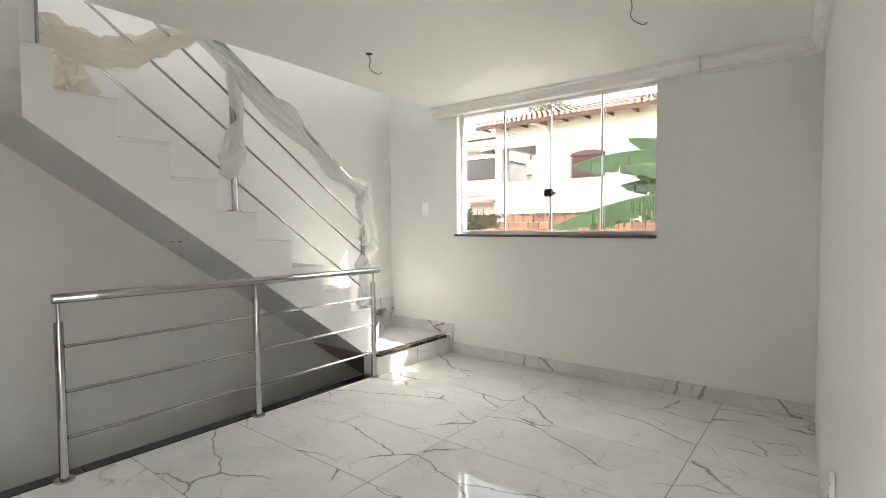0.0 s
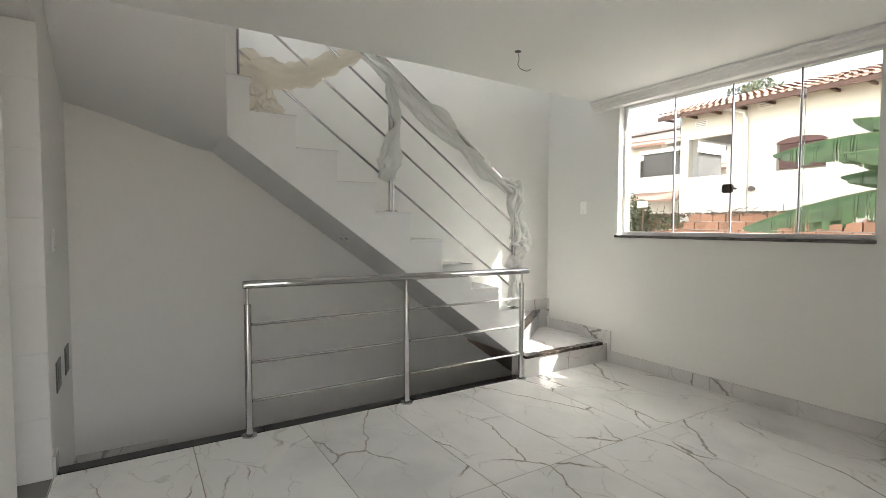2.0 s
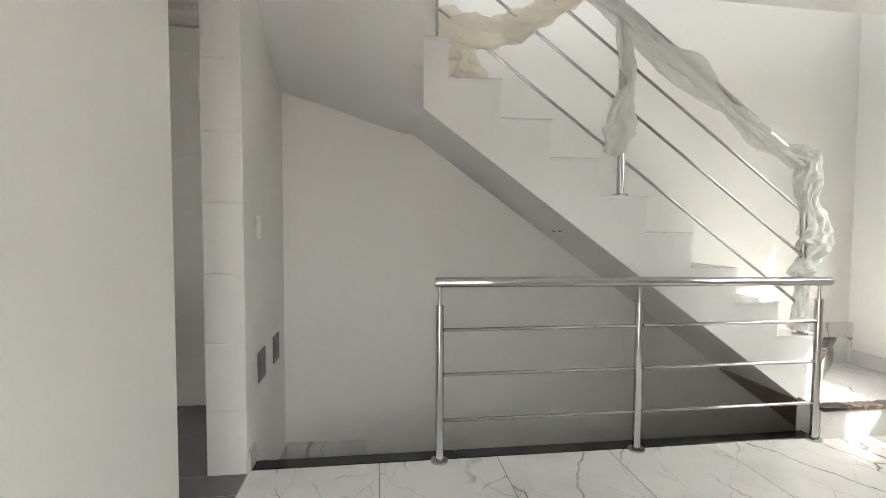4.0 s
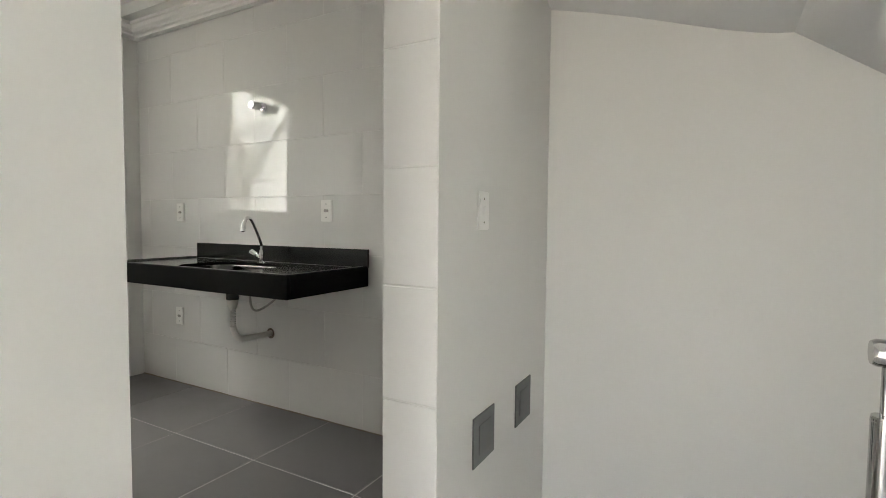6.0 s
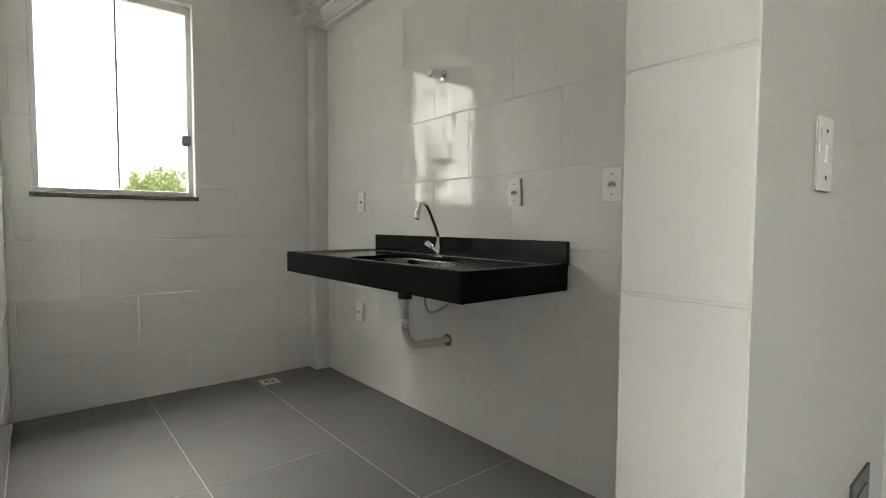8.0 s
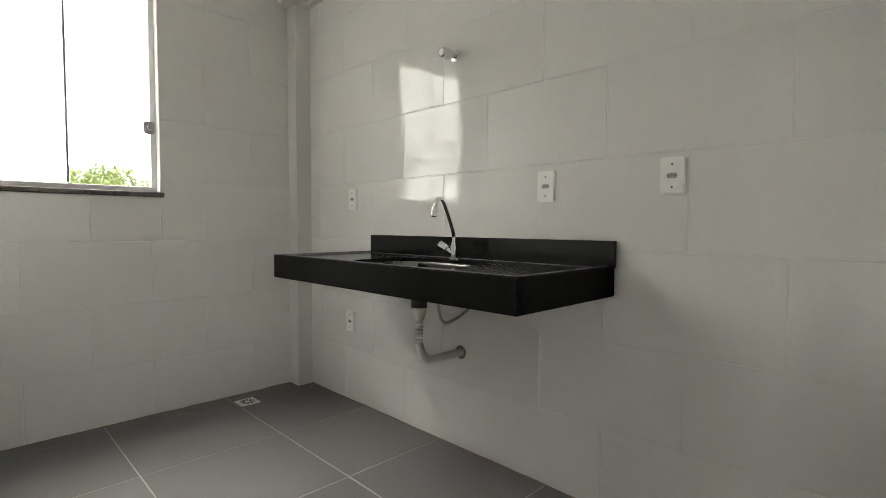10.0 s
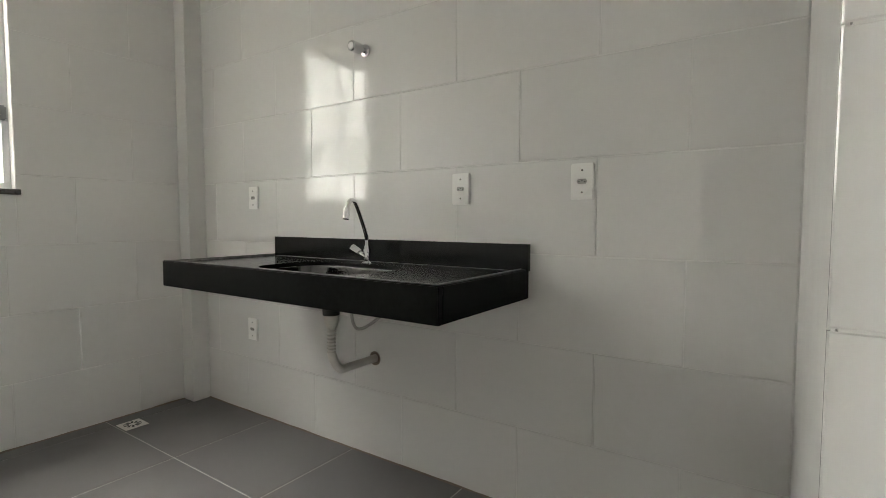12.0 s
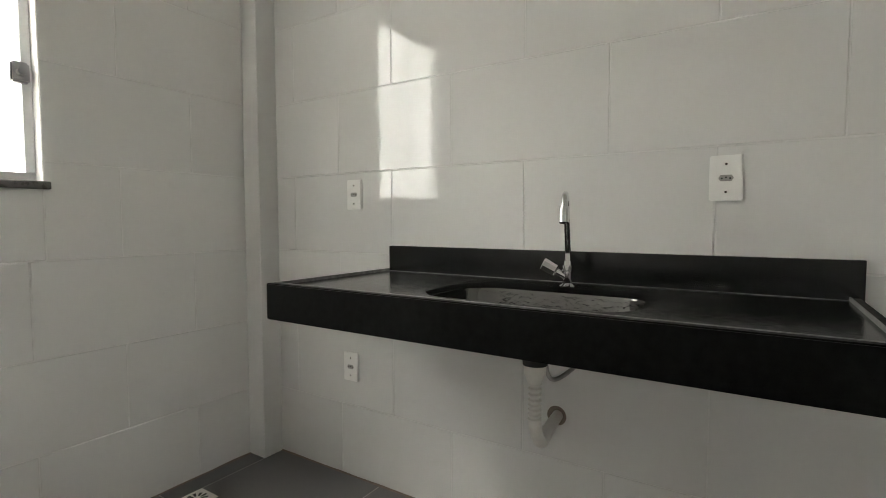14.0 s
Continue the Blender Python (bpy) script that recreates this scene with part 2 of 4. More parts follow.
# ---- mesh helpers ----
def mesh_of(name, bm, mat, smooth=False):
    bmesh.ops.recalc_face_normals(bm, faces=bm.faces)
    me = bpy.data.meshes.new(name)
    bm.to_mesh(me)
    bm.free()
    me.materials.append(mat)
    if smooth:
        for f in me.polygons:
            f.use_smooth = True
        me.set_sharp_from_angle(angle=radians(40))
    return me


def adopt(ob, parent):
    """Makes ob a part of parent without moving it."""
    ob.parent = parent
    ob.matrix_parent_inverse = parent.matrix_world.inverted()
    return ob


def part(name, bm, mat, parent=None, label="", smooth=False, at=None):
    ob = new(name, mesh_of(name, bm, mat, smooth))
    if at is not None:
        ob.matrix_world = at
    if parent is not None:
        adopt(ob, parent)
    if label:
        ob["label"] = label
    return ob


def thing(name, x, y, z, label, category, group="", kind="", rz=0):
    ob = new(name)
    ob.empty_display_size = 0.1
    ob.matrix_world = pose(x, y, z, 0, 0, rz)
    return tagged(ob, label, category, group, kind)


def structure(name, bm, mat, label, smooth=False):
    return tagged(part(name, bm, mat, None, label, smooth), label, name.split("_")[0], "", "structure")


def add_box(bm, a, b, bevel=0.0, seg=1):
    g = bmesh.ops.create_cube(bm, size=1)
    v = g["verts"]
    bmesh.ops.transform(bm, matrix=Matrix.LocRotScale([(p + q) / 2 for p, q in zip(a, b)], None, [abs(q - p) for p, q in zip(a, b)]), verts=v)
    if bevel:
        e = list({e for w in v for e in w.link_edges})
        bmesh.ops.bevel(bm, geom=e, offset=bevel, segments=seg, affect="EDGES", clamp_overlap=True)
    return bm


def box(a, b, bevel=0.0, seg=1):
    return add_box(bmesh.new(), a, b, bevel, seg)


def add_prism(bm, pts, lift):
    """A flat polygon of 3D points, carried along the vector lift."""
    lo = [bm.verts.new(p) for p in pts]
    hi = [bm.verts.new(Vector(p) + Vector(lift)) for p in pts]
    bm.faces.new(lo[::-1]), bm.faces.new(hi)
    for i in range(len(pts)):
        j = (i + 1) % len(pts)
        bm.faces.new((lo[i], lo[j], hi[j], hi[i]))
    return bm


def prism(pts, lift):
    return add_prism(bmesh.new(), pts, lift)


def add_tube(bm, path, radius, sides=14, cap=True):
    """A round tube along a path; radius is a number or one for each point."""
    path = [Vector(p) for p in path]
    rad = radius if isinstance(radius, (list, tuple)) else [radius] * len(path)
    rings, up = [], None
    for i, p in enumerate(path):
        d = (path[min(i + 1, len(path) - 1)] - path[max(i - 1, 0)]).normalized()
        if up is None:
            up = d.orthogonal().normalized()
        up = (up - d * up.dot(d)).normalized()
        side = d.cross(up)
        rings.append([bm.verts.new(p + (up * math.cos(2 * math.pi * k / sides) + side * math.sin(2 * math.pi * k / sides)) * rad[i]) for k in range(sides)])
    for a, b in zip(rings, rings[1:]):
        for k in range(sides):
            bm.faces.new((a[k], a[(k + 1) % sides], b[(k + 1) % sides], b[k]))
    if cap:
        bm.faces.new(rings[0][::-1]), bm.faces.new(rings[-1])
    return bm


def tube(path, radius, sides=14):
    return add_tube(bmesh.new(), path, radius, sides)


def smooth_path(points, steps=6):
    """A Catmull-Rom curve through the points."""
    p = [Vector(q) for q in points]
    p = [p[0] * 2 - p[1]] + p + [p[-1] * 2 - p[-2]]
    out = []
    for i in range(1, len(p) - 2):
        for k in range(steps):
            t = k / steps
            out.append(0.5 * (2 * p[i] + (p[i + 1] - p[i - 1]) * t + (2 * p[i - 1] - 5 * p[i] + 4 * p[i + 1] - p[i + 2]) * t * t + (3 * p[i] - p[i - 1] - 3 * p[i + 1] + p[i + 2]) * t ** 3))
    return out + [p[-2]]


def holed_wall(place, us, zs, thick, solid):
    """A wall over the cuts us and zs; place(u, d, z) gives the world point, d runs from 0 to thick; solid(u, z) tells the filled cells."""
    bm, made = bmesh.new(), {}

    def vert(i, d, j):
        if (i, d, j) not in made:
            made[i, d, j] = bm.verts.new(place(us[i], d * thick, zs[j]))
        return made[i, d, j]

    full = {(i, j): solid((us[i] + us[i + 1]) / 2, (zs[j] + zs[j + 1]) / 2) for i in range(len(us) - 1) for j in range(len(zs) - 1)}
    for (i, j), on in full.items():
        if not on:
            continue
        for d in (0, 1):
            bm.faces.new([vert(i, d, j), vert(i + 1, d, j), vert(i + 1, d, j + 1), vert(i, d, j + 1)])
        for (di, dj), (p, q) in {(-1, 0): ((i, j), (i, j + 1)), (1, 0): ((i + 1, j), (i + 1, j + 1)), (0, -1): ((i, j), (i + 1, j)), (0, 1): ((i, j + 1), (i + 1, j + 1))}.items():
            if not full.get((i + di, j + dj)):
                bm.faces.new([vert(p[0], 0, p[1]), vert(q[0], 0, q[1]), vert(q[0], 1, q[1]), vert(p[0], 1, p[1])])
    return bm


def sweep(profile, path, closed=False):
    """A profile of (out, z) points carried along a path of (x, y, nx, ny): n is the way out from the wall, mitred."""
    bm = bmesh.new()
    rings = [[bm.verts.new((x + nx * o, y + ny * o, z)) for o, z in profile] for x, y, nx, ny in path]
    for a, b in zip(rings, rings[1:]):
        for k in range(len(profile)):
            j = (k + 1) % len(profile)
            bm.faces.new((a[k], a[j], b[j], b[k]))
    bm.faces.new(rings[0]), bm.faces.new(rings[-1][::-1])
    return bm


tile_meshes = {}


def tile_mesh(w, h, t, mat, name, chamfer=0.002):
    key = (round(w, 3), round(h, 3), t, mat.name)
    if key not in tile_meshes:
        bm = bmesh.new()
        rings = []
        for inset, z in ((0, 0), (0, t - chamfer), (chamfer, t)):
            rings.append([bm.verts.new((sx * (w / 2 - inset), sy * (h / 2 - inset), z)) for sx, sy in ((-1, -1), (1, -1), (1, 1), (-1, 1))])
        for a, b in zip(rings, rings[1:]):
            for k in range(4):
                bm.faces.new((a[k], a[(k + 1) % 4], b[(k + 1) % 4], b[k]))
        bm.faces.new(rings[-1])
        tile_meshes[key] = mesh_of(name, bm, mat)
    return tile_meshes[key]


def cut(rect, hole):
    """What is left of a rectangle (u0, u1, v0, v1) round a hole."""
    u0, u1, v0, v1 = rect
    a0, a1, b0, b1 = hole
    if a1 <= u0 or a0 >= u1 or b1 <= v0 or b0 >= v1:
        return [rect]
    out = [(u0, min(a0, u1), v0, v1), (max(a1, u0), u1, v0, v1), (max(u0, a0), min(u1, a1), v0, b0), (max(u0, a0), min(u1, a1), b1, v1)]
    return [r for r in out if r[1] - r[0] > 0.012 and r[3] - r[2] > 0.012]


def lay(parent, name, mat, frame_at, rects, gap, t, jitter=0.0):
    """Lays a piece on each rectangle of the plane frame_at (its x, y and normal)."""
    for u0, u1, v0, v1 in rects:
        w, h = u1 - u0 - gap, v1 - v0 - gap
        if w < 0.01 or h < 0.01:
            continue
        ob = new(name, tile_mesh(w, h, t, mat, name))
        tilt = Euler((random.uniform(-jitter, jitter), random.uniform(-jitter, jitter), 0)).to_matrix().to_4x4()
        ob.matrix_world = frame_at @ Matrix.Translation(((u0 + u1) / 2, (v0 + v1) / 2, random.uniform(0, 0.0006))) @ tilt
        ob.parent = parent


def plane(origin, u, v):
    u, v = Vector(u), Vector(v)
    m = Matrix((u, v, u.cross(v))).transposed().to_4x4()
    m.translation = origin
    return m


# ---- large structure ----
# floor of the room: slab, then its tiles at the end of the file
bm = box((-0.02, YK, -0.25), (3.6, 0.0, -0.0012))
floor = structure("floor_room", bm, GROUT, "floor of the room, polished white marble tiles with grey veins")
structure("floor_porch", box((3.6, -5.2, -0.25), (5.6, 0.3, -0.02)), CONCRETE, "bare concrete porch slab outside the entrance")
floor_k = structure("floor_kitchen", add_box(box((XW - 0.15, YW - 0.15, -0.25), (XL + 0.15, YK2 + 0.004, -0.0012)), (OPX0, YK2 + 0.004, -0.25), (OPX1, YK - 0.001, -0.0012)), GROUT_K, "kitchen floor of matt grey square tiles")

WX0, WX1, WZ0, WZ1 = 0.09, 1.88, 1.145, 2.285
# unseen upper slot, cut narrow to shape the sun streak on the stair wall
UWX0, UWX1, UWZ0, UWZ1 = 0.02, 0.20, 3.05, 4.2
structure("wall_window", holed_wall(lambda u, d, z: (u, d, z), [-1.1, UWX0, WX0, UWX1, WX1, 3.25], [GROUND, WZ0, WZ1, UWZ0, UWZ1, 5.3], 0.16,
          lambda u, z: not (WX0 < u < WX1 and WZ0 < z < WZ1) and not (UWX0 < u < UWX1 and UWZ0 < z < UWZ1)), PAINT, "white painted wall with the wide sliding window")
# the opening above z 3.1 is unseen, added for soft light down the stairs
structure("wall_stair", holed_wall(lambda u, d, z: (xfar(u) - d, u, z), [YK, -3.2, -0.7, 0.0], [GROUND, 3.1, 4.8, 5.3], 0.18,
          lambda u, z: not (-3.2 < u < -0.7 and 3.1 < z < 4.8)), PAINT, "white painted wall along the stairs")
structure("wall_right", holed_wall(lambda u, d, z: (XR0 + (XR1 - XR0) * (-u / -YR) + d, u, z), [YR, 0.0], [-0.25, ZC, 2.6], 0.16, lambda u, z: True), PAINT, "white painted side wall by the entrance")
structure("wall_entrance", box((2.93, YK - 0.17, 2.12), (3.09, YR, 2.6)), PAINT, "white painted wall over the entrance opening")
# upstairs opening, out of view, added and sized for the stairwell's brightness
UW = (-2.7, -1.5, 3.5, 4.5)
structure("wall_upper", holed_wall(lambda u, d, z: (2.95 + d, u, z), [-4.2, UW[0], UW[1], 0.0], [2.6, UW[2], UW[3], 5.3], 0.16,
          lambda u, z: not (UW[0] < u < UW[1] and UW[2] < z < UW[3])), PAINT, "unseen upper wall with an opening added to light the stairwell")
structure("wall_kitchen", holed_wall(lambda u, d, z: (u, YK - d, z), [XF1 - 0.2, OPX0 - 0.0016, OPX1, 3.25], [GROUND, -0.25, OPZ, ZC + 0.22, 5.3], 0.167,
          lambda u, z: not (OPX0 - 0.0016 < u < OPX1 and -0.25 < z < OPZ)), PAINT, "white painted partition with an opening into the kitchen")
ceiling = structure("ceiling_room", prism([(XS, YK, ZC), (XS, -1.8, ZC), (XS, 0.0, ZC - FALL), (XS, 0.0, 2.6), (XS, YK, 2.6)], (3.25 - XS, 0, 0)), CEIL, "smooth white plaster ceiling with an open stairwell")
# hole in the unseen roof, added to bring light down on the stair wall
LIGHT_GAP = (-0.76, 0.25, -3.6, -0.35)
structure("roof_slab", holed_wall(lambda u, d, z: (u, z, 5.3 + d), [-1.1, LIGHT_GAP[0], LIGHT_GAP[1], 3.25], [-4.2, LIGHT_GAP[2], LIGHT_GAP[3], 0.16], 0.15,
          lambda u, z: not (LIGHT_GAP[0] < u < LIGHT_GAP[1] and LIGHT_GAP[2] < z < LIGHT_GAP[3])), CEIL, "slab over the upper floor with an unseen hole added to light the stairs")
# unseen sun blocker, its depth set so the sun patch ends by the first step
structure("wall_fin", box((2.3, 0.16, GROUND), (2.45, 0.72, 3.2)), HOUSEW, "unseen outer wall added beside the window to trim the sun patch")
# unseen walls and roof, added to hold back daylight at the entrance
structure("wall_porch", holed_wall(lambda u, d, z: (3.75 + d, u, z), [-5.2, -4.45, -2.7, 0.3], [-0.25, 2.25, 2.6], 0.15, lambda u, z: not (-4.45 < u < -2.7 and z < 2.25)), HOUSEW, "unseen outer wall with a gap, added to limit the entrance light")
structure("roof_porch", box((3.09, -5.2, 2.6), (3.9, 0.3, 2.7)), CONCRETE, "unseen roof added to cut the light at the entrance")
structure("wall_porch_end", box((3.09, -5.35, -0.25), (3.9, -5.2, 2.6)), HOUSEW, "unseen end wall added to cut the light at the entrance")

# kitchen shell
sink_wall = structure("wall_sink", box((XW - 0.2, YW - 0.15, -0.25), (XW - 0.0012, YK2 + 0.008, ZKC)), GROUT_W, "kitchen wall of glossy white tiles behind the sink")
left_wall = structure("wall_kitchen_side", box((XL + 0.0012, YW - 0.15, -0.25), (XL + 0.15, YK - 0.167, ZKC)), GROUT_W, "kitchen side wall of glossy white tiles")
KWX0, KWX1, KWZ0, KWZ1 = -0.085, 0.685, 1.19, 2.34
kwall = structure("wall_kitchen_window", holed_wall(lambda u, d, z: (u, YW - 0.0012 - d, z), [XW - 0.2, KWX0, KWX1, XL + 0.15], [-0.25, KWZ0, KWZ1, ZKC], 0.15,
                  lambda u, z: not (KWX0 < u < KWX1 and KWZ0 < z < KWZ1)), GROUT_W, "kitchen end wall of glossy white tiles round a window")
inner_wall = structure("wall_kitchen_inner", holed_wall(lambda u, d, z: (u, YK2 + 0.0056 - d, z), [XW, OPX0 - 0.0016, OPX1, XL], [0, OPZ, ZKC], 0.004,
                       lambda u, z: not (OPX0 - 0.008 < u < OPX1 and z < OPZ)), GROUT_W, "kitchen face of the partition, glossy white tiles")
structure("ceiling_kitchen", box((XW - 0.2, YW - 0.16, ZKC), (XL + 0.15, YK - 0.167, ZKC + 0.15)), CEIL, "white plaster ceiling of the kitchen")
structure("beam_kitchen", box((XW - 0.008, YW - 0.008, 2.46), (-0.755, YK2, ZKC)), CEIL, "boxed plaster beam over the sink wall")
corner_post = structure("column_kitchen", box((XW - 0.008, YW - 0.008, -0.01), (-0.823, -6.972, 2.46), 0.003), TILE, "narrow tiled corner column")

# cornices
def cornice_profile(z, h, d):
    return [(0, z), (d, z), (d, z - 0.018), (d - 0.012, z - 0.022), (d - 0.020, z - 0.05 * h / 0.1), (d - 0.036, z - 0.062 * h / 0.1), (d - 0.040, z - 0.078 * h / 0.1), (d - 0.056, z - 0.084 * h / 0.1), (d - 0.060, z - h), (0, z - h)]


ZW = ZC - FALL
structure("cornice_window", sweep([(0.0, ZW), (0.112, ZW), (0.112, ZW - 0.016), (0.096, ZW - 0.021), (0.091, ZW - 0.041), (0.084, ZW - 0.046), (0.081, ZW - 0.060), (0.074, ZW - 0.064), (0.071, ZW - 0.080), (0.066, ZW - 0.084), (0.0, ZW - 0.084)],
          [(XS, 0, 0, -1), (2.17, 0, 0, -1)]), PLASTER, "stepped white plaster cornice over the window")
structure("cornice_room", sweep(cornice_profile(ZW, 0.095, 0.075), [(2.17, 0, 0, -1), (XR0, 0, -1, -1), (XR1, YR, -1, 0)]), PLASTER, "white plaster cornice along the ceiling")
structure("cornice_kitchen", sweep(cornice_profile(2.46, 0.088, 0.10), [(XW, YK2, 1, 0), (XW, -6.972, 1, 1), (-0.823, -6.972, 1, 1), (-0.823, YW, 1, 0)]), PLASTER, "white plaster cornice over the sink wall")
structure("cornice_kitchen_end", sweep(cornice_profile(ZKC, 0.085, 0.09), [(-0.755, YK2, 1, 0), (-0.755, YW, 1, 1), (XL, YW, -1, 1), (XL, YK2, -1, 0)]), PLASTER, "white plaster cornice along the kitchen ceiling")

# stairs, going up
RISE, GO = 0.1965, 0.2705
def step_z(k):
    return 0.536 + RISE * (k - 3)


def step_y(k):
    return -0.855 - GO * (k - 3)


stairs = thing("staircase", XS, -2.0, 0.0, "white plastered staircase with marble treads turning at the bottom", "stairs", kind="structure")
outline = [(-0.855, 0.078), (-0.985, 0.166), (-3.145, 1.748), (-3.145, step_z(11) - 0.02)]
for k in range(11, 2, -1):
    outline += [(step_y(k), step_z(k) - 0.02)] + ([(step_y(k), step_z(k - 1) - 0.02)] if k > 3 else [])
body = prism([(XS, y, z) for y, z in outline], (-0.85, 0, 0))
part("stair_body", body, STAIR_SHADE, stairs, "white plastered flight with a smooth sloping underside")
for k in range(3, 12):
    y0 = step_y(k)
    y1 = step_y(k + 1) if k < 11 else -3.145
    part("tread", box((-0.95, y1, step_z(k) - 0.02), (XS + 0.0015, y0 + 0.006, step_z(k) - 0.004), 0.002), STAIR_SHADE, stairs, "white tread edge")
    part("tread_top", box((-0.95, y1 + 0.006, step_z(k) - 0.004), (XS + 0.004, y0 + 0.009, step_z(k))), MARBLE_TRIM, stairs, "thin marble tread")
# turning soffit under the top of the flight
bm = bmesh.new()
rows = []
for i in range(25):
    a = i / 24
    ang = a * math.pi / 2
    z = 1.748 + (ZC - 1.748) * a ** 1.45
    far = min(0.80 / max(math.cos(ang), 1e-6), 0.86 / max(math.sin(ang), 1e-6))
    rows.append([bm.verts.new((XS - math.cos(ang) * far * s / 12, -3.145 - math.sin(ang) * far * s / 12, z)) for s in range(0, 13)])
for r0, r1 in zip(rows, rows[1:]):
    for s in range(12):
        if s == 0:
            bm.faces.new((r0[0], r0[1], r1[1], r1[0]))
        else:
            bm.faces.new((r0[s], r0[s + 1], r1[s + 1], r1[s]))
ext = bmesh.ops.extrude_face_region(bm, geom=bm.faces[:])
bmesh.ops.translate(bm, verts=[v for v in ext["geom"] if isinstance(v, bmesh.types.BMVert)], vec=(0, 0, 0.24))
part("turning_soffit", bm, STAIR_SHADE, stairs, "curved white underside of the upper turn", smooth=True)
part("newel_wall", box((XS - 0.12, -3.145, step_z(11)), (XS, -3.085, 2.6)), STAIR_SHADE, stairs)
# two lower steps
part("base", box((XS, -0.985, -0.3), (0.0, 0.0, 0.161)), MARBLE_TRIM, stairs, "marble clad riser of the first step")
# brown here stands for the deep shade under the flight
part("foot", prism([(XS, -0.985, 0.160), (XS, -0.985, 0.150), (XS, -0.10, -0.49), (XS, -0.001, -0.49), (XS, -0.001, 0.160)], (-0.79, 0, 0)), SHADE_DIRT, stairs, "underside carrying on below the floor, browned for the shade there")
part("tread", prism([(-0.055, -0.985, 0.161), (-0.055, 0.0, 0.161), (-0.95, 0.0, 0.161), (-0.95, -0.85, 0.161), (XS, -0.85, 0.161), (XS, -0.985, 0.161)], (0, 0, 0.018)), MARBLE_TRIM, stairs)
part("nosing", box((-0.055, -0.985, 0.155), (0.018, -0.075, 0.181), 0.004), NOSING, stairs, "dark brown granite nosing")
part("riser", prism([(XS - 0.01, -0.87, 0.179), (-0.79, -0.10, 0.179), (-0.95, -0.10, 0.179), (-0.95, -0.87, 0.179)], (0, 0, 0.165)), MARBLE_TRIM, stairs)
part("tread", prism([(XS - 0.06, -0.87, 0.344), (-0.84, -0.10, 0.344), (-0.95, -0.10, 0.344), (-0.95, -0.87, 0.344)], (0, 0, 0.018)), MARBLE_TRIM, stairs)
d = Vector((-0.635, 0.77, 0)).normalized()
q = Vector((d.y, -d.x, 0))
A, B = Vector((XS - 0.01, -0.87, 0.34)), Vector((-0.79, -0.10, 0.34))
part("nosing", prism([A + q * 0.014, B + q * 0.014, B - q * 0.05, A - q * 0.05], (0, 0, 0.026)), NOSING, stairs, "dark brown granite nosing")

# stairs, going down
low = thing("lower_stairs", -0.5, -3.5, -0.4, "flight going down to the storey below, marble with black granite edges", "stairs", kind="structure")
part("tread", box((-0.42, YK, -0.40), (-0.11, -3.1, -0.192)), MARBLE_TRIM, low)
part("landing", box((-0.95, YK, -0.60), (-0.42, -3.46, -0.384)), MARBLE_TRIM, low, "marble landing")
# hidden steps, browned so little light bounces up the pit
for i in range(8):
    part("step", box((-0.95, -3.46 + 0.27 * i, -2.8), (-0.11, -3.19 + 0.27 * i, -0.576 - 0.192 * i)), SHADE_DIRT, low)
part("nosing", box((-0.47, YK + 0.01, -0.21), (-0.405, -3.1, -0.188), 0.003), GRANITE, low, "black granite nosing")
part("nosing", box((-0.92, -3.50, -0.402), (-0.42, -3.44, -0.380), 0.003), GRANITE, low, "black granite nosing")
# pit wall and lower floor browned too, to keep the well dark
structure("wall_pit", add_box(box((-0.10, YK, GROUND), (-0.02, -0.987, -0.03)), (-0.10, -0.987, GROUND), (-0.02, 0.0, -0.301)), SHADE_DIRT, "wall below the floor edge, browned to keep the stairwell dark")
structure("floor_lower", box((-1.1, YK - 0.2, GROUND), (0.0, 0.0, GROUND + 0.12)), SHADE_DIRT, "floor of the storey below")
edge = tagged(new("floor_edge"), "black granite strip along the edge of the stairwell", "floor edge", "", "structure")
for a, b in ((YK + 0.004, -2.985), (-2.982, -1.985), (-1.982, -0.99)):
    part("granite_strip", box((-0.115, a, -0.03), (-0.022, b, 0.002), 0.003), GRANITE, edge)

# skirtings
skirt = tagged(new("baseboard_window"), "veined white marble skirting that steps up with the stairs", "baseboard", "", "structure")
for x0, x1 in ((0.045, 0.95), (0.953, 2.14), (2.143, XR0 - 0.004)):
    part("skirting_tile", box((x0, -0.012, 0), (x1, -0.001, 0.100), 0.0015), MARBLE_TRIM, skirt)
part("skirting_tile", box((-0.74, -0.013, 0.179), (0.043, -0.001, 0.278), 0.0015), MARBLE_TRIM, skirt)
part("skirting_tile", box((0.019, -0.013, 0.0), (0.043, -0.001, 0.179), 0.0015), MARBLE_TRIM, skirt)
part("skirting_tile", box((-0.79, -0.014, 0.29), (-0.742, -0.001, 0.472), 0.0015), MARBLE_TRIM, skirt)
stair_skirt = tagged(new("baseboard_stair"), "veined marble skirting along the stair wall", "baseboard", "", "structure")
def along(y0, y1, z0, z1):
    part("skirting_tile", prism([(xfar(y0) - 0.01, y0, z0), (xfar(y0) + 0.012, y0, z0), (xfar(y1) + 0.012, y1, z0), (xfar(y1) - 0.01, y1, z0)], (0, 0, z1 - z0)), MARBLE_TRIM, stair_skirt)
along(-0.015, -0.80, 0.36, 0.472)
along(-3.975, -3.455, -0.384, -0.268)
part("skirting_tile", box((-0.30, YK + 0.001, -0.192), (-0.11, YK + 0.013, -0.08), 0.0015), MARBLE_TRIM, stair_skirt)
part("skirting_tile", box((-0.108, YK + 0.001, -0.19), (0.0, YK + 0.013, 0.10), 0.0015), MARBLE_TRIM, stair_skirt)
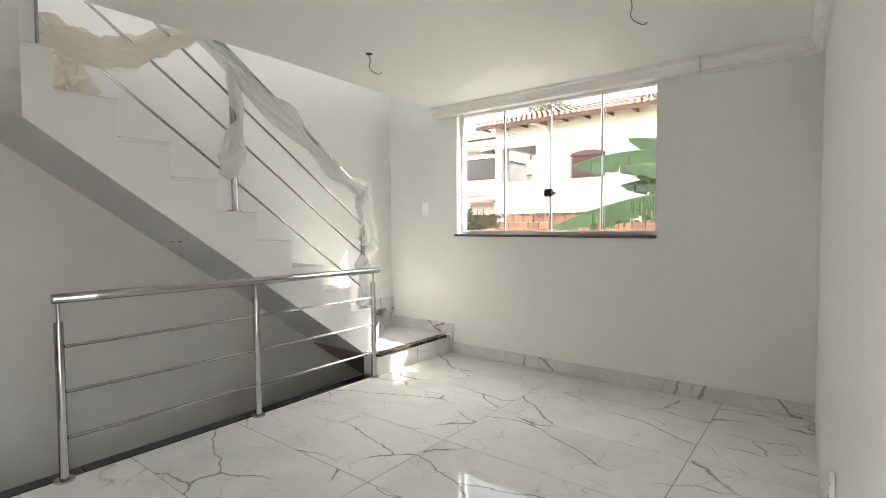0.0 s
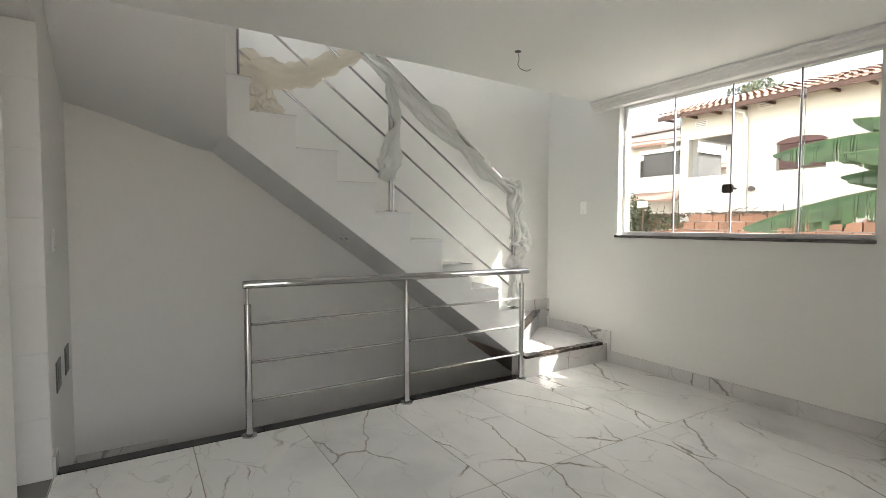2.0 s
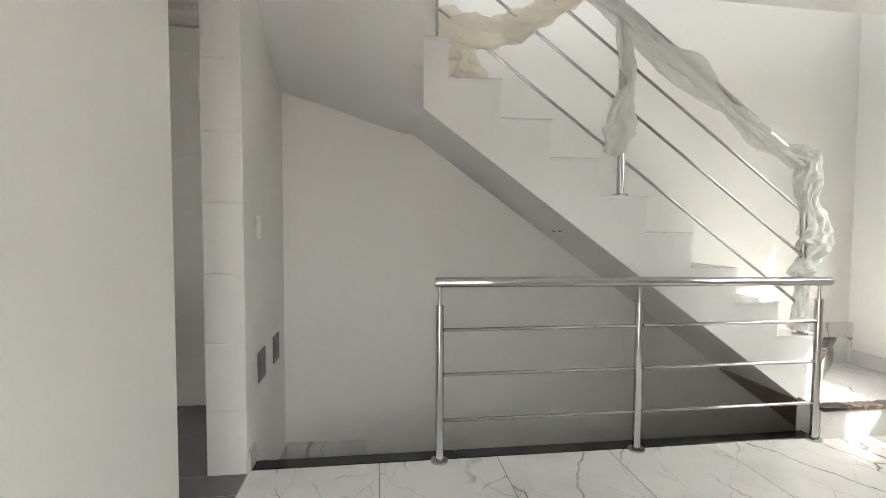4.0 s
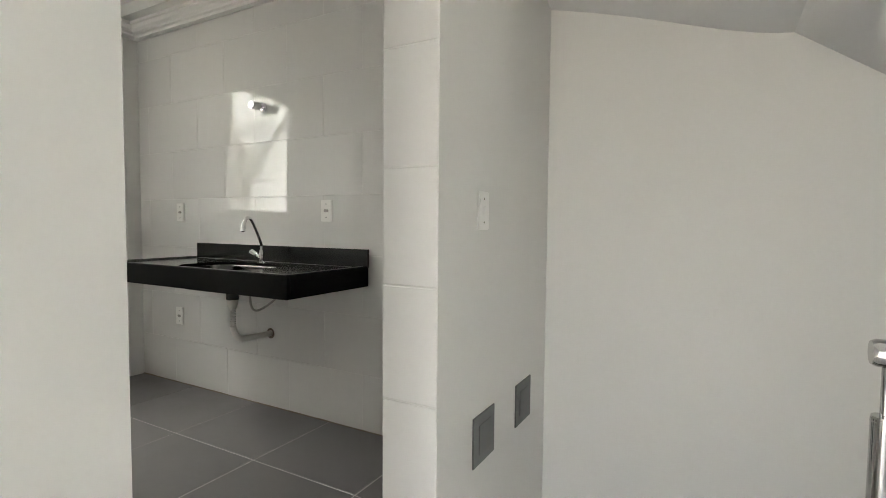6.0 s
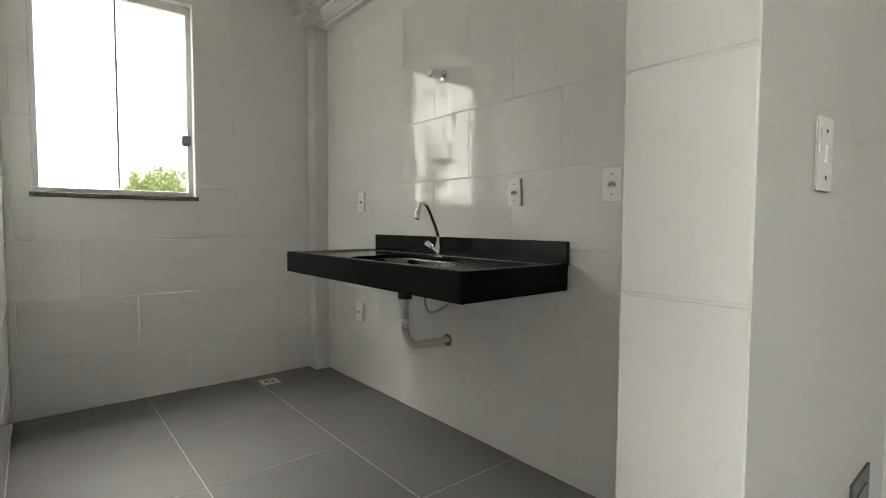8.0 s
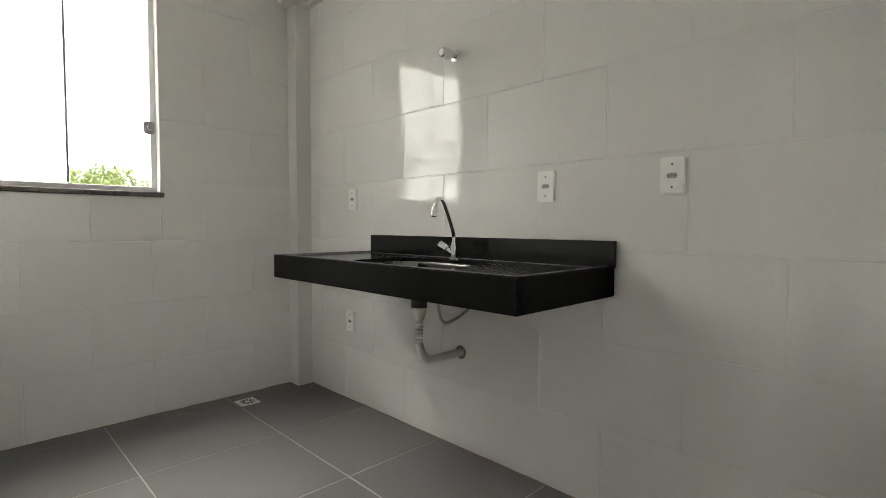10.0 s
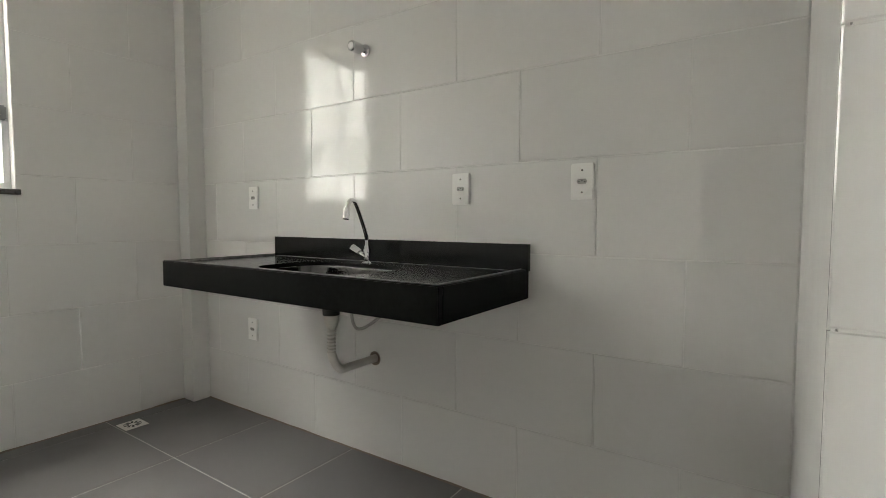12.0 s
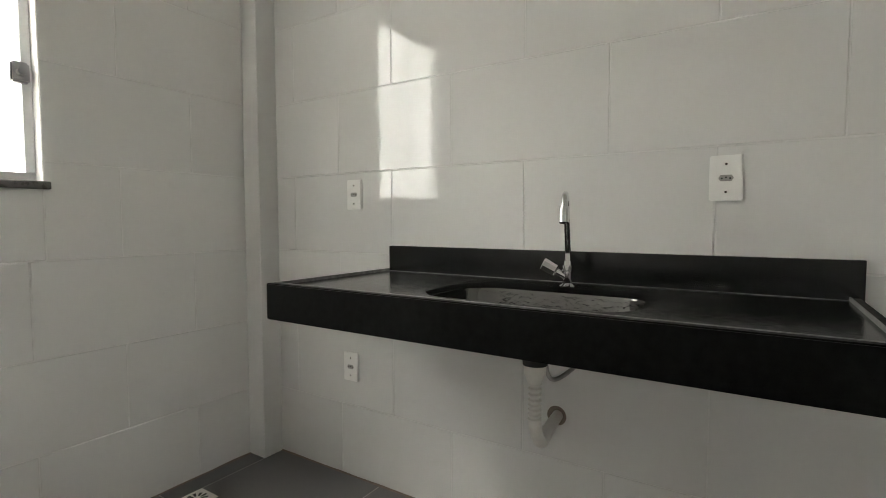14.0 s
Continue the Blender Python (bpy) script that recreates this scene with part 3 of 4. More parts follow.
part("skirting_tile", box((-0.90, YK + 0.001, -0.384), (-0.46, YK + 0.013, -0.268), 0.0015), MARBLE_TRIM, stair_skirt)

# ---- windows ----
win = tagged(new("window_1"), "wide four-pane sliding window, clear frameless glass with white aluminium rails", "window", "", "structure")
part("window_sill", box((WX0 - 0.02, -0.025, WZ0 - 0.022), (WX1 + 0.01, 0.16, WZ0), 0.003), SILL, win, "thin grey granite sill")
part("bottom_rail", box((WX0, 0.06, WZ0), (WX1, 0.12, WZ0 + 0.03), 0.002), ALU, win)
part("top_rail", box((WX0, 0.055, WZ1 - 0.032), (WX1, 0.125, WZ1), 0.002), ALU, win)
part("side_rail", box((WX0, 0.065, WZ0 + 0.03), (WX0 + 0.03, 0.115, WZ1 - 0.032), 0.002), ALU, win)
part("side_rail", box((WX1 - 0.018, 0.065, WZ0 + 0.03), (WX1, 0.115, WZ1 - 0.032), 0.002), ALU, win)
for x0, x1, y in ((WX0 + 0.03, 0.60, 0.10), (0.565, 1.018, 0.08), (1.021, 1.475, 0.08), (1.44, WX1 - 0.018, 0.10)):
    p = part("pane", box((x0, y - 0.004, WZ0 + 0.031), (x1, y + 0.004, WZ1 - 0.033)), GLASS, win, "clear glass pane")
    p.visible_shadow = False
for x in (0.567, 1.019, 1.455):
    part("edge_strip", box((x - 0.005, 0.072, WZ0 + 0.032), (x + 0.005, 0.088, WZ1 - 0.034)), GREYALU, win, "slim grey sash edge")
lock = part("lock", box((0.965, 0.045, 1.465), (1.045, 0.073, 1.53), 0.008, 2), LOCK, win, "dark bronze sash lock")
part("lock_knob", tube([(1.06, 0.06, 1.495), (1.06, 0.035, 1.495)], 0.009), LOCK, lock)

kwin = tagged(new("window_2"), "two-pane kitchen window in a white aluminium frame", "window", "", "structure")
part("window_sill", box((KWX0 - 0.015, YW - 0.14, KWZ0 - 0.025), (KWX1 + 0.015, YW + 0.022, KWZ0), 0.003), SILL, kwin, "thin grey granite sill")
for a, b in (((KWX0, YW - 0.10, KWZ0), (KWX1, YW - 0.05, KWZ0 + 0.03)), ((KWX0, YW - 0.10, KWZ1 - 0.05), (KWX1, YW - 0.05, KWZ1)), ((KWX0, YW - 0.10, KWZ0 + 0.03), (KWX0 + 0.028, YW - 0.05, KWZ1 - 0.05)), ((KWX1 - 0.028, YW - 0.10, KWZ0 + 0.03), (KWX1, YW - 0.05, KWZ1 - 0.05))):
    part("window_frame", box(a, b, 0.002), ALU, kwin)
for x0, x1, y in ((KWX0 + 0.028, 0.315, -0.068), (0.29, KWX1 - 0.028, -0.085)):
    p = part("pane", box((x0, YW + y - 0.003, KWZ0 + 0.031), (x1, YW + y + 0.003, KWZ1 - 0.033)), GLASS, kwin, "clear glass pane")
    p.visible_shadow = False
part("sash_edge", box((0.296, YW - 0.063, KWZ0 + 0.032), (0.306, YW - 0.053, KWZ1 - 0.034)), GREYALU, kwin)
klock = part("lock", box((-0.075, YW - 0.066, 1.50), (-0.025, YW - 0.03, 1.565), 0.006, 2), GREYALU, kwin, "grey sash lock")
part("lock_knob", tube([(-0.05, YW - 0.03, 1.532), (-0.05, YW - 0.012, 1.532)], 0.012), GREYALU, klock)

# ---- steel balustrade ----
rail = thing("balustrade", 0, -2.05, 0, "polished stainless steel balustrade at the stairwell edge", "railing")
for y in (-1.023, -2.05, -3.078):
    p = part("post", tube([(0, y, 0.008), (0, y, 0.768)], 0.0205, 20), STEEL, rail, smooth=True)
    part("base_flange", tube([(0, y, 0.001), (0, y, 0.010), (0, y, 0.013)], [0.043, 0.043, 0.036], 24), STEEL, p, smooth=True)
    part("top_rod", tube([(0, y, 0.76), (0, y, 0.862)], 0.008, 12), STEEL, p, smooth=True)
    part("cap", tube([(0, y, 0.762), (0, y, 0.772)], [0.0208, 0.0195], 20), STEEL, p, smooth=True)
part("handrail", tube([(0, -0.955, 0.866), (0, -0.962, 0.866), (0, -3.095, 0.884), (0, -3.102, 0.884)], [0.021, 0.0245, 0.0245, 0.021], 24), STEEL, rail, smooth=True)
for z in (0.652, 0.432, 0.206):
    for y0, y1 in ((-1.043, -2.03), (-2.07, -3.058)):
        part("bar", tube([(0.004, y0, z), (0.004, y1, z)], 0.0085, 12), STEEL, rail, smooth=True)

srail = thing("stair_railing", -0.2, -1.9, 0.9, "polished stainless steel stair railing with three sloping bars", "railing")
SL = 0.735
for y, z0, z1 in ((-0.94, step_z(3), 1.46), (-2.065, step_z(7), 2.27)):
    p = part("post", tube([(-0.2, y, z0 + 0.004), (-0.2, y, z1)], 0.0205, 20), STEEL, srail, smooth=True)
    part("base_flange", tube([(-0.2, y, z0 + 0.001), (-0.2, y, z0 + 0.009), (-0.2, y, z0 + 0.012)], [0.042, 0.042, 0.036], 24), STEEL, p, smooth=True)
for z in (0.706, 0.996, 1.241):
    for y0, y1 in ((-0.955, -2.05), (-2.08, -3.08)):
        part("bar", tube([(-0.2, y0, z + SL * (-0.95 - y0)), (-0.2, y1, z + SL * (-0.95 - y1))], 0.0085, 12), STEEL, srail, smooth=True)
part("handrail", tube([(-0.2, -0.92, 1.49), (-0.2, -3.08, 1.49 + SL * 2.16)], 0.0245, 20), STEEL, srail, smooth=True)
part("wall_plate", box((-0.26, -3.084, 2.115), (-0.14, -3.072, 2.37), 0.002), GREYALU, srail, "flat metal end plate")


def wrap(path, widths, seed, flat=0.75, sides=52, steps=14):
    """A crumpled, twisted film round a path: ridged, uneven, pinched."""
    pts = smooth_path(path, steps)
    n = len(pts)
    bm, rings, up = bmesh.new(), [], None
    for i, p in enumerate(pts):
        f = i / (n - 1) * (len(widths) - 1)
        w = widths[int(f)] + (widths[min(int(f) + 1, len(widths) - 1)] - widths[int(f)]) * (f - int(f))
        d = (pts[min(i + 1, n - 1)] - pts[max(i - 1, 0)]).normalized()
        up = Vector((1, 0, 0.2)) if up is None else up
        up = (up - d * up.dot(d)).normalized()
        side = d.cross(up)
        ring = []
        for k in range(sides):
            a = 2 * math.pi * k / sides + i * 0.06
            fold = 0.30 * (abs(math.sin(2.5 * a + i * 0.16 + seed)) - 0.55) + 0.16 * (abs(math.sin(5.5 * a - i * 0.24 + 2 * seed)) - 0.5)
            crumple = 0.60 * noise.noise(Vector((math.cos(a) * 1.6, math.sin(a) * 1.6, i * 0.13 + seed * 7))) + 0.14 * noise.noise(Vector((math.cos(a) * 4, math.sin(a) * 4, i * 0.45 + seed * 3)))
            r = w * max(0.3, 1 + fold + crumple)
            ring.append(bm.verts.new(p + up * math.cos(a) * r * flat + side * math.sin(a) * r))
        rings.append(ring)
    for a, b in zip(rings, rings[1:]):
        for k in range(sides):
            bm.faces.new((a[k], a[(k + 1) % sides], b[(k + 1) % sides], b[k]))
    return bm


film = thing("plastic_wrap", -0.2, -0.94, step_z(3), "crumpled milky plastic wrapping still on the stair handrail", "plastic wrap")
X = -0.2
part("rail_wrap", wrap([(X, -2.30, 2.41), (X, -2.10, 2.30), (X, -1.85, 2.105), (X, -1.52, 1.885), (X, -1.30, 1.705), (X, -1.08, 1.58), (X, -0.93, 1.55)], [0.03, 0.035, 0.05, 0.065, 0.08, 0.075, 0.035, 0.05, 0.055, 0.04, 0.06, 0.05], 1.0), FILM, film, smooth=True)
part("post_wrap", wrap([(X, -0.95, 1.59), (X, -0.925, 1.47), (X, -0.93, 1.32), (X, -0.875, 1.16), (X, -0.87, 1.04), (X, -0.93, 0.93), (X, -0.93, 0.84), (X, -0.93, 0.70), (X, -0.94, 0.56)], [0.06, 0.055, 0.065, 0.04, 0.06, 0.075, 0.085, 0.04, 0.07, 0.035, 0.05, 0.05, 0.055], 2.3, 0.85), FILM, film, smooth=True)
part("hanging_end", wrap([(X + 0.01, -2.08, 2.26), (X + 0.02, -2.06, 2.08), (X + 0.02, -2.03, 1.94), (X + 0.02, -2.07, 1.80), (X + 0.02, -2.09, 1.66), (X + 0.02, -2.14, 1.54)], [0.03, 0.035, 0.045, 0.022, 0.055, 0.075, 0.07, 0.03], 3.7, 0.4), FILM, film, smooth=True)
part("upper_wrap", wrap([(X, -3.07, 2.19), (X, -2.92, 2.17), (X, -2.76, 2.175), (X, -2.60, 2.23), (X, -2.45, 2.31), (X, -2.28, 2.40)], [0.09, 0.08, 0.08, 0.075, 0.065, 0.055, 0.03], 5.1, 0.25), FILM_Y, film, smooth=True)
bm = wrap([(-0.22, -3.01, 2.06), (-0.24, -2.95, 2.02), (-0.25, -2.88, 1.98), (-0.25, -2.80, 1.935)], [0.05, 0.10, 0.085, 0.05, 0.02], 6.2, 0.6)
for v in bm.verts:
    v.co.z = max(v.co.z, step_z(10) + 0.004)
    v.co.y = max(v.co.y, step_y(11) + 0.004)
tagged(part("plastic_sheet", bm, FILM_Y, None, smooth=True), "crumpled yellowish plastic sheet heaped on a stair tread", "plastic sheet")


# ---- small fittings ----
def outlet(m, label, kind_of="socket", group="wall outlets"):
    """A white plate of 75 x 118 mm in the local x-y plane, facing +z."""
    ob = tagged(new("wall_outlet" if kind_of == "socket" else "light_switch"), label, "outlet" if kind_of == "socket" else "switch", group)
    part("plate", box((-0.0385, -0.059, 0), (0.0385, 0.059, 0.011 if kind_of == "socket" else 0.006), 0.003, 2), WHITEPLASTIC, ob)
    if kind_of == "socket":
        hexa = [(-0.0175, 0), (-0.0125, 0.008), (0.0125, 0.008), (0.0175, 0), (0.0125, -0.008), (-0.0125, -0.008)]
        s = part("socket", prism([(x, y, 0.0105) for x, y in hexa], (0, 0, 0.0013)), SOCKET, ob, "six-sided recessed socket")
        for x in (-0.0095, 0, 0.0095):
            part("pin_hole", tube([(x, 0.0015 if x == 0 else -0.001, 0.0115), (x, 0.0015 if x == 0 else -0.001, 0.0125)], 0.0022, 8), DARK, s)
    else:
        part("rocker", box((-0.0095, -0.014, 0.004), (0.0095, 0.014, 0.009), 0.002), WHITEPLASTIC, ob)
    for y in (-0.036, 0.036):
        top = 0.0105 if kind_of == "socket" else 0.0055
        part("screw", tube([(0, y, top), (0, y, top + 0.0013)], 0.0031, 8), LOCK, ob)
    ob.matrix_world = m
    return ob


east = lambda y, z: plane((XW + 0.0005, y, z), (0, 1, 0), (0, 0, 1))
outlet(east(-4.739, 1.18), "white wall socket plate on the tiled sink wall")
outlet(east(-5.207, 1.171), "white wall socket plate above the counter")
outlet(east(-6.498, 1.168), "white wall socket plate beside the sink")
outlet(east(-6.527, 0.466), "white wall socket plate low under the counter")
outlet(plane((-0.30, -0.0005, 1.394), (1, 0, 0), (0, 0, 1)), "white switch plate beside the window", "switch", "light switches")
outlet(plane((-0.262, YK + 0.0005, 1.146), (-1, 0, 0), (0, 0, 1)), "white switch plate on the partition", "switch", "light switches")
outlet(plane((XL - 0.0005, -4.62, 1.30), (0, -1, 0), (0, 0, 1)), "white switch plate on the tiled side wall", "switch", "light switches")

outlet(plane((2.9055, -2.10, 0.476), (0, -1, 0), (0, 0, 1)), "white wall socket plate low on the side wall")

for x0 in (-0.367, -0.728):
    gp = tagged(new("step_light"), "square dark grey step light plate on the white partition", "step light", "step lights")
    part("plate", box((x0, YK, 0.352), (x0 + 0.16, YK + 0.006, 0.512), 0.002), GREYPLATE, gp)
    part("inner_panel", box((x0 + 0.035, YK + 0.006, 0.385), (x0 + 0.125, YK + 0.009, 0.48), 0.0015), GREYPLATE, gp)

for x, y in ((0.43, -1.445), (2.06, -1.19)):
    zc = ZC - FALL * (1 + y / 1.8)
    w = tagged(new("ceiling_wire"), "loose lamp wire hanging from a hole in the ceiling", "wire", "ceiling wires")
    part("rose", tube([(x, y, zc - 0.003), (x, y, zc + 0.001)], 0.022, 16), DARK, w, "dark hole")
    part("wire", tube(smooth_path([(x, y, zc), (x + 0.006, y + 0.004, zc - 0.05), (x + 0.0, y, zc - 0.085), (x + 0.015, y + 0.012, zc - 0.115), (x + 0.05, y + 0.035, zc - 0.135), (x + 0.07, y + 0.05, zc - 0.125)]), 0.003, 8), WIRE, w, smooth=True)
    part("wire", tube(smooth_path([(x + 0.012, y + 0.01, zc - 0.11), (x + 0.03, y + 0.022, zc - 0.10), (x + 0.06, y + 0.04, zc - 0.115)]), 0.0025, 8), WHITEPLASTIC, w, smooth=True)

# soffit lamp outlet
so = tagged(new("soffit_outlet"), "unfinished round lamp outlet in the sloping stair soffit", "lamp outlet")
n_ = Vector((0, -0.5912, -0.8066))
c_ = Vector((-0.52, -2.30, 0.0))
c_.z = 0.166 + 0.7324 * (-0.985 - c_.y)
m_ = plane(c_, (1, 0, 0), n_.cross(Vector((1, 0, 0))))
part("ring", tube([m_ @ Vector((0, 0, -0.004)), m_ @ Vector((0, 0, 0.004))], 0.045, 24), PAINT, so)
for s in (-1, 1):
    part("slot", prism([m_ @ Vector((s * 0.05 - 0.018, -0.006, 0.003)), m_ @ Vector((s * 0.05 + 0.018, -0.006, 0.003)), m_ @ Vector((s * 0.05 + 0.018, 0.006, 0.003)), m_ @ Vector((s * 0.05 - 0.018, 0.006, 0.003))], n_ * 0.002), DARK, so)

# ---- kitchen: counter, sink, tap, drain ----
CX0, CX1, CY0, CY1, CZ = XW + 0.0005, -0.362, -6.335, -4.928, 0.874
BX0, BX1, BY0, BY1 = -0.785, -0.45, -5.885, -5.33
counter = thing("sink_counter", XW, -5.63, 0.78, "wall-hung black granite counter with an inset steel sink", "counter")
bm = bmesh.new()
def ring_pts(x0, x1, y0, y1, r, n=6):
    out = []
    for cx, cy, a0 in ((x1 - r, y1 - r, 0), (x0 + r, y1 - r, 90), (x0 + r, y0 + r, 180), (x1 - r, y0 + r, 270)):
        for k in range(n + 1):
            a = radians(a0 + 90 * k / n)
            out.append((cx + r * math.cos(a), cy + r * math.sin(a)))
    return out


hole = ring_pts(BX0, BX1, BY0, BY1, 0.11)
outer = ring_pts(CX0, CX1, CY0, CY1, 0.0015)
lv = []
for pts, z in ((outer, CZ - 0.02), (outer, CZ), (hole, CZ), (hole, CZ - 0.02)):
    lv.append([bm.verts.new((x, y, z)) for x, y in pts])
for a, b in ((0, 1), (1, 2), (2, 3), (3, 0)):
    for k in range(28):
        bm.faces.new((lv[a][k], lv[a][(k + 1) % 28], lv[b][(k + 1) % 28], lv[b][k]))
part("slab", bm, GRANITE, counter)
part("front_apron", box((CX1 - 0.02, CY0, 0.776), (CX1 + 0.002, CY1 + 0.002, CZ + 0.008), 0.003, 2), HONED, counter)
part("side_apron", box((CX0, CY1 - 0.02, 0.776), (CX1 - 0.02, CY1 + 0.001, CZ + 0.007), 0.003, 2), HONED, counter)
part("side_apron", box((CX0, CY0 - 0.001, 0.776), (CX1 - 0.02, CY0 + 0.02, CZ + 0.007), 0.003, 2), HONED, counter)
# pale grey strips a few millimetres wide along the slab's edges
for a, b in (((CX1 - 0.0225, CY0 + 0.02), (CX1 - 0.0195, CY1 - 0.02)), ((CX0 + 0.019, CY1 - 0.0225), (CX1 - 0.02, CY1 - 0.0195)), ((CX0 + 0.019, CY0 + 0.0195), (CX1 - 0.02, CY0 + 0.0225))):
    part("joint", box((*a, CZ - 0.001), (*b, CZ + 0.0092)), RIMGREY, counter, "thin pale line along the slab's rim")
part("joint", box((CX0 + 0.0188, CY0 + 0.02, CZ - 0.001), (CX0 + 0.021, CY1 - 0.02, CZ + 0.0015)), RIMGREY, counter, "thin pale line along the backsplash")
part("backsplash", box((CX0, CY0 + 0.022, CZ), (CX0 + 0.019, CY1 + 0.006, 0.969), 0.001), GRANITE, counter)
sink = tagged(new("sink_bowl"), "oblong stainless steel sink bowl set into the counter", "sink")
bm = bmesh.new()
levels = []
for grow, z, r in ((0.006, CZ - 0.019, 0.115), (-0.001, CZ - 0.014, 0.109), (-0.005, CZ - 0.016, 0.106), (-0.007, CZ - 0.024, 0.104), (-0.010, CZ - 0.095, 0.10), (-0.024, CZ - 0.122, 0.09), (-0.07, CZ - 0.130, 0.06)):
    levels.append([bm.verts.new((x, y, z)) for x, y in ring_pts(BX0 - grow, BX1 + grow, BY0 - grow, BY1 + grow, r)])
for a, b in zip(levels, levels[1:]):
    for k in range(28):
        bm.faces.new((a[k], a[(k + 1) % 28], b[(k + 1) % 28], b[k]))
bm.faces.new(levels[-1])
ext = bmesh.ops.extrude_face_region(bm, geom=bm.faces[:])
bmesh.ops.translate(bm, verts=[v for v in ext["geom"] if isinstance(v, bmesh.types.BMVert)], vec=(0, 0, -0.002))
part("bowl", bm, BOWL, sink, smooth=True)
part("strainer", tube([(-0.625, -5.61, CZ - 0.1295), (-0.625, -5.61, CZ - 0.126)], [0.04, 0.036], 24), CHROME, sink, smooth=True)
part("tail", tube([(-0.625, -5.61, CZ - 0.132), (-0.625, -5.61, 0.732), (-0.625, -5.61, 0.73), (-0.625, -5.61, 0.69)], [0.030, 0.030, 0.033, 0.032], 20), DARK, sink, "black drain nut", smooth=True)

tap = thing("kitchen_tap", -0.80, -5.585, CZ, "chrome kitchen tap with a slanting swan-neck spout", "tap")
tx, ty = -0.80, -5.585
part("base", tube([(tx, ty, CZ), (tx, ty, CZ + 0.004), (tx, ty, CZ + 0.012), (tx, ty, CZ + 0.075)], [0.026, 0.026, 0.013, 0.012], 20), CHROME, tap, smooth=True)
part("collar", tube([(tx, ty, CZ + 0.045), (tx, ty, CZ + 0.062)], 0.0155, 20), CHROME, tap, smooth=True)
part("spout", tube(smooth_path([(tx, ty, CZ + 0.07), (tx + 0.006, ty + 0.001, CZ + 0.12), (tx + 0.07, ty + 0.018, CZ + 0.225), (tx + 0.10, ty + 0.026, CZ + 0.252), (tx + 0.13, ty + 0.034, CZ + 0.25), (tx + 0.15, ty + 0.039, CZ + 0.215), (tx + 0.156, ty + 0.041, CZ + 0.195)], 8), 0.0085, 16), CHROME, tap, smooth=True)
part("aerator", tube([(tx + 0.149, ty + 0.039, CZ + 0.222), (tx + 0.159, ty + 0.042, CZ + 0.182)], 0.0125, 16), CHROME, tap, smooth=True)
part("valve", tube([(tx, ty, CZ + 0.025), (tx + 0.01, ty - 0.035, CZ + 0.045)], 0.011, 16), CHROME, tap, smooth=True)
part("handle", tube([(tx + 0.009, ty - 0.030, CZ + 0.042), (tx + 0.010, ty - 0.034, CZ + 0.0445), (tx + 0.018, ty - 0.066, CZ + 0.062), (tx + 0.019, ty - 0.069, CZ + 0.0635)], [0.014, 0.018, 0.020, 0.017], 8), CHROME, tap, "faceted chrome knob")

valve = thing("shut_off_valve", XW, -5.698, 1.777, "chrome shut-off valve with a round cap on the tiles", "valve")
part("flange", tube([(XW + 0.0005, -5.698, 1.777), (XW + 0.006, -5.698, 1.777), (XW + 0.010, -5.698, 1.777)], [0.027, 0.027, 0.02], 24), CHROME, valve, smooth=True)
part("stem", tube([(XW + 0.008, -5.698, 1.777), (XW + 0.05, -5.698, 1.777)], 0.011, 16), CHROME, valve, smooth=True)
part("knob", tube([(XW + 0.036, -5.698, 1.777), (XW + 0.04, -5.698, 1.777), (XW + 0.086, -5.698, 1.777), (XW + 0.09, -5.698, 1.777)], [0.018, 0.023, 0.0225, 0.019], 20), CHROME, valve, smooth=True)
part("cap", tube([(XW + 0.09, -5.698, 1.777), (XW + 0.0925, -5.698, 1.777)], [0.015, 0.013], 20), WHITEPLASTIC, valve, "white cap", smooth=True)

drain = thing("drain_pipe", XW, -5.655, 0.445, "white flexible plastic drain pipe from sink to wall", "drain pipe")
P = (-0.625, -5.61)
part("cup", tube([(P[0], P[1], 0.69), (P[0], P[1], 0.668), (P[0], P[1], 0.642)], [0.0295, 0.028, 0.019], 20), PIPE, drain, smooth=True)
bm = bmesh.new()
path = smooth_path([(P[0], P[1], 0.65), (P[0], P[1], 0.59), (P[0], P[1] - 0.001, 0.54)], 16)
add_tube(bm, path, [0.0150 + (0.0030 if (i // 2) % 2 else -0.002) for i in range(len(path))], 18)
part("corrugated_hose", bm, PIPE, drain, smooth=True)
part("elbow", tube(smooth_path([(P[0], P[1], 0.545), (P[0] - 0.004, P[1], 0.525), (P[0] - 0.022, P[1], 0.489), (P[0] - 0.05, P[1] - 0.002, 0.466), (P[0] - 0.085, P[1] - 0.008, 0.462), (P[0] - 0.16, P[1] - 0.022, 0.455), (XW - 0.02, -5.655, 0.445)], 8), 0.0170, 18), PIPE, drain, smooth=True)
part("wall_hole", tube([(XW + 0.0006, -5.655, 0.445), (XW + 0.0022, -5.655, 0.445)], 0.031, 22), SHADE_DIRT, drain, "rough dark hole round the pipe")
hose = thing("supply_hose", XW, -5.50, 0.70, "thin grey flexible hose looping under the counter", "hose")
part("hose", tube(smooth_path([(-0.76, -5.63, 0.80), (-0.755, -5.632, 0.71), (-0.762, -5.628, 0.63), (-0.79, -5.610, 0.606), (-0.845, -5.56, 0.65), (-0.89, -5.505, 0.725), (XW + 0.002, -5.495, 0.735)], 8), 0.0065, 10), HOSE, hose, smooth=True)

fd = thing("floor_drain", -0.47, -6.915, 0, "square white floor drain with a slotted round grate", "floor drain")
part("frame", box((-0.525, -6.97, 0.0), (-0.415, -6.86, 0.0035), 0.001), PIPE, fd)
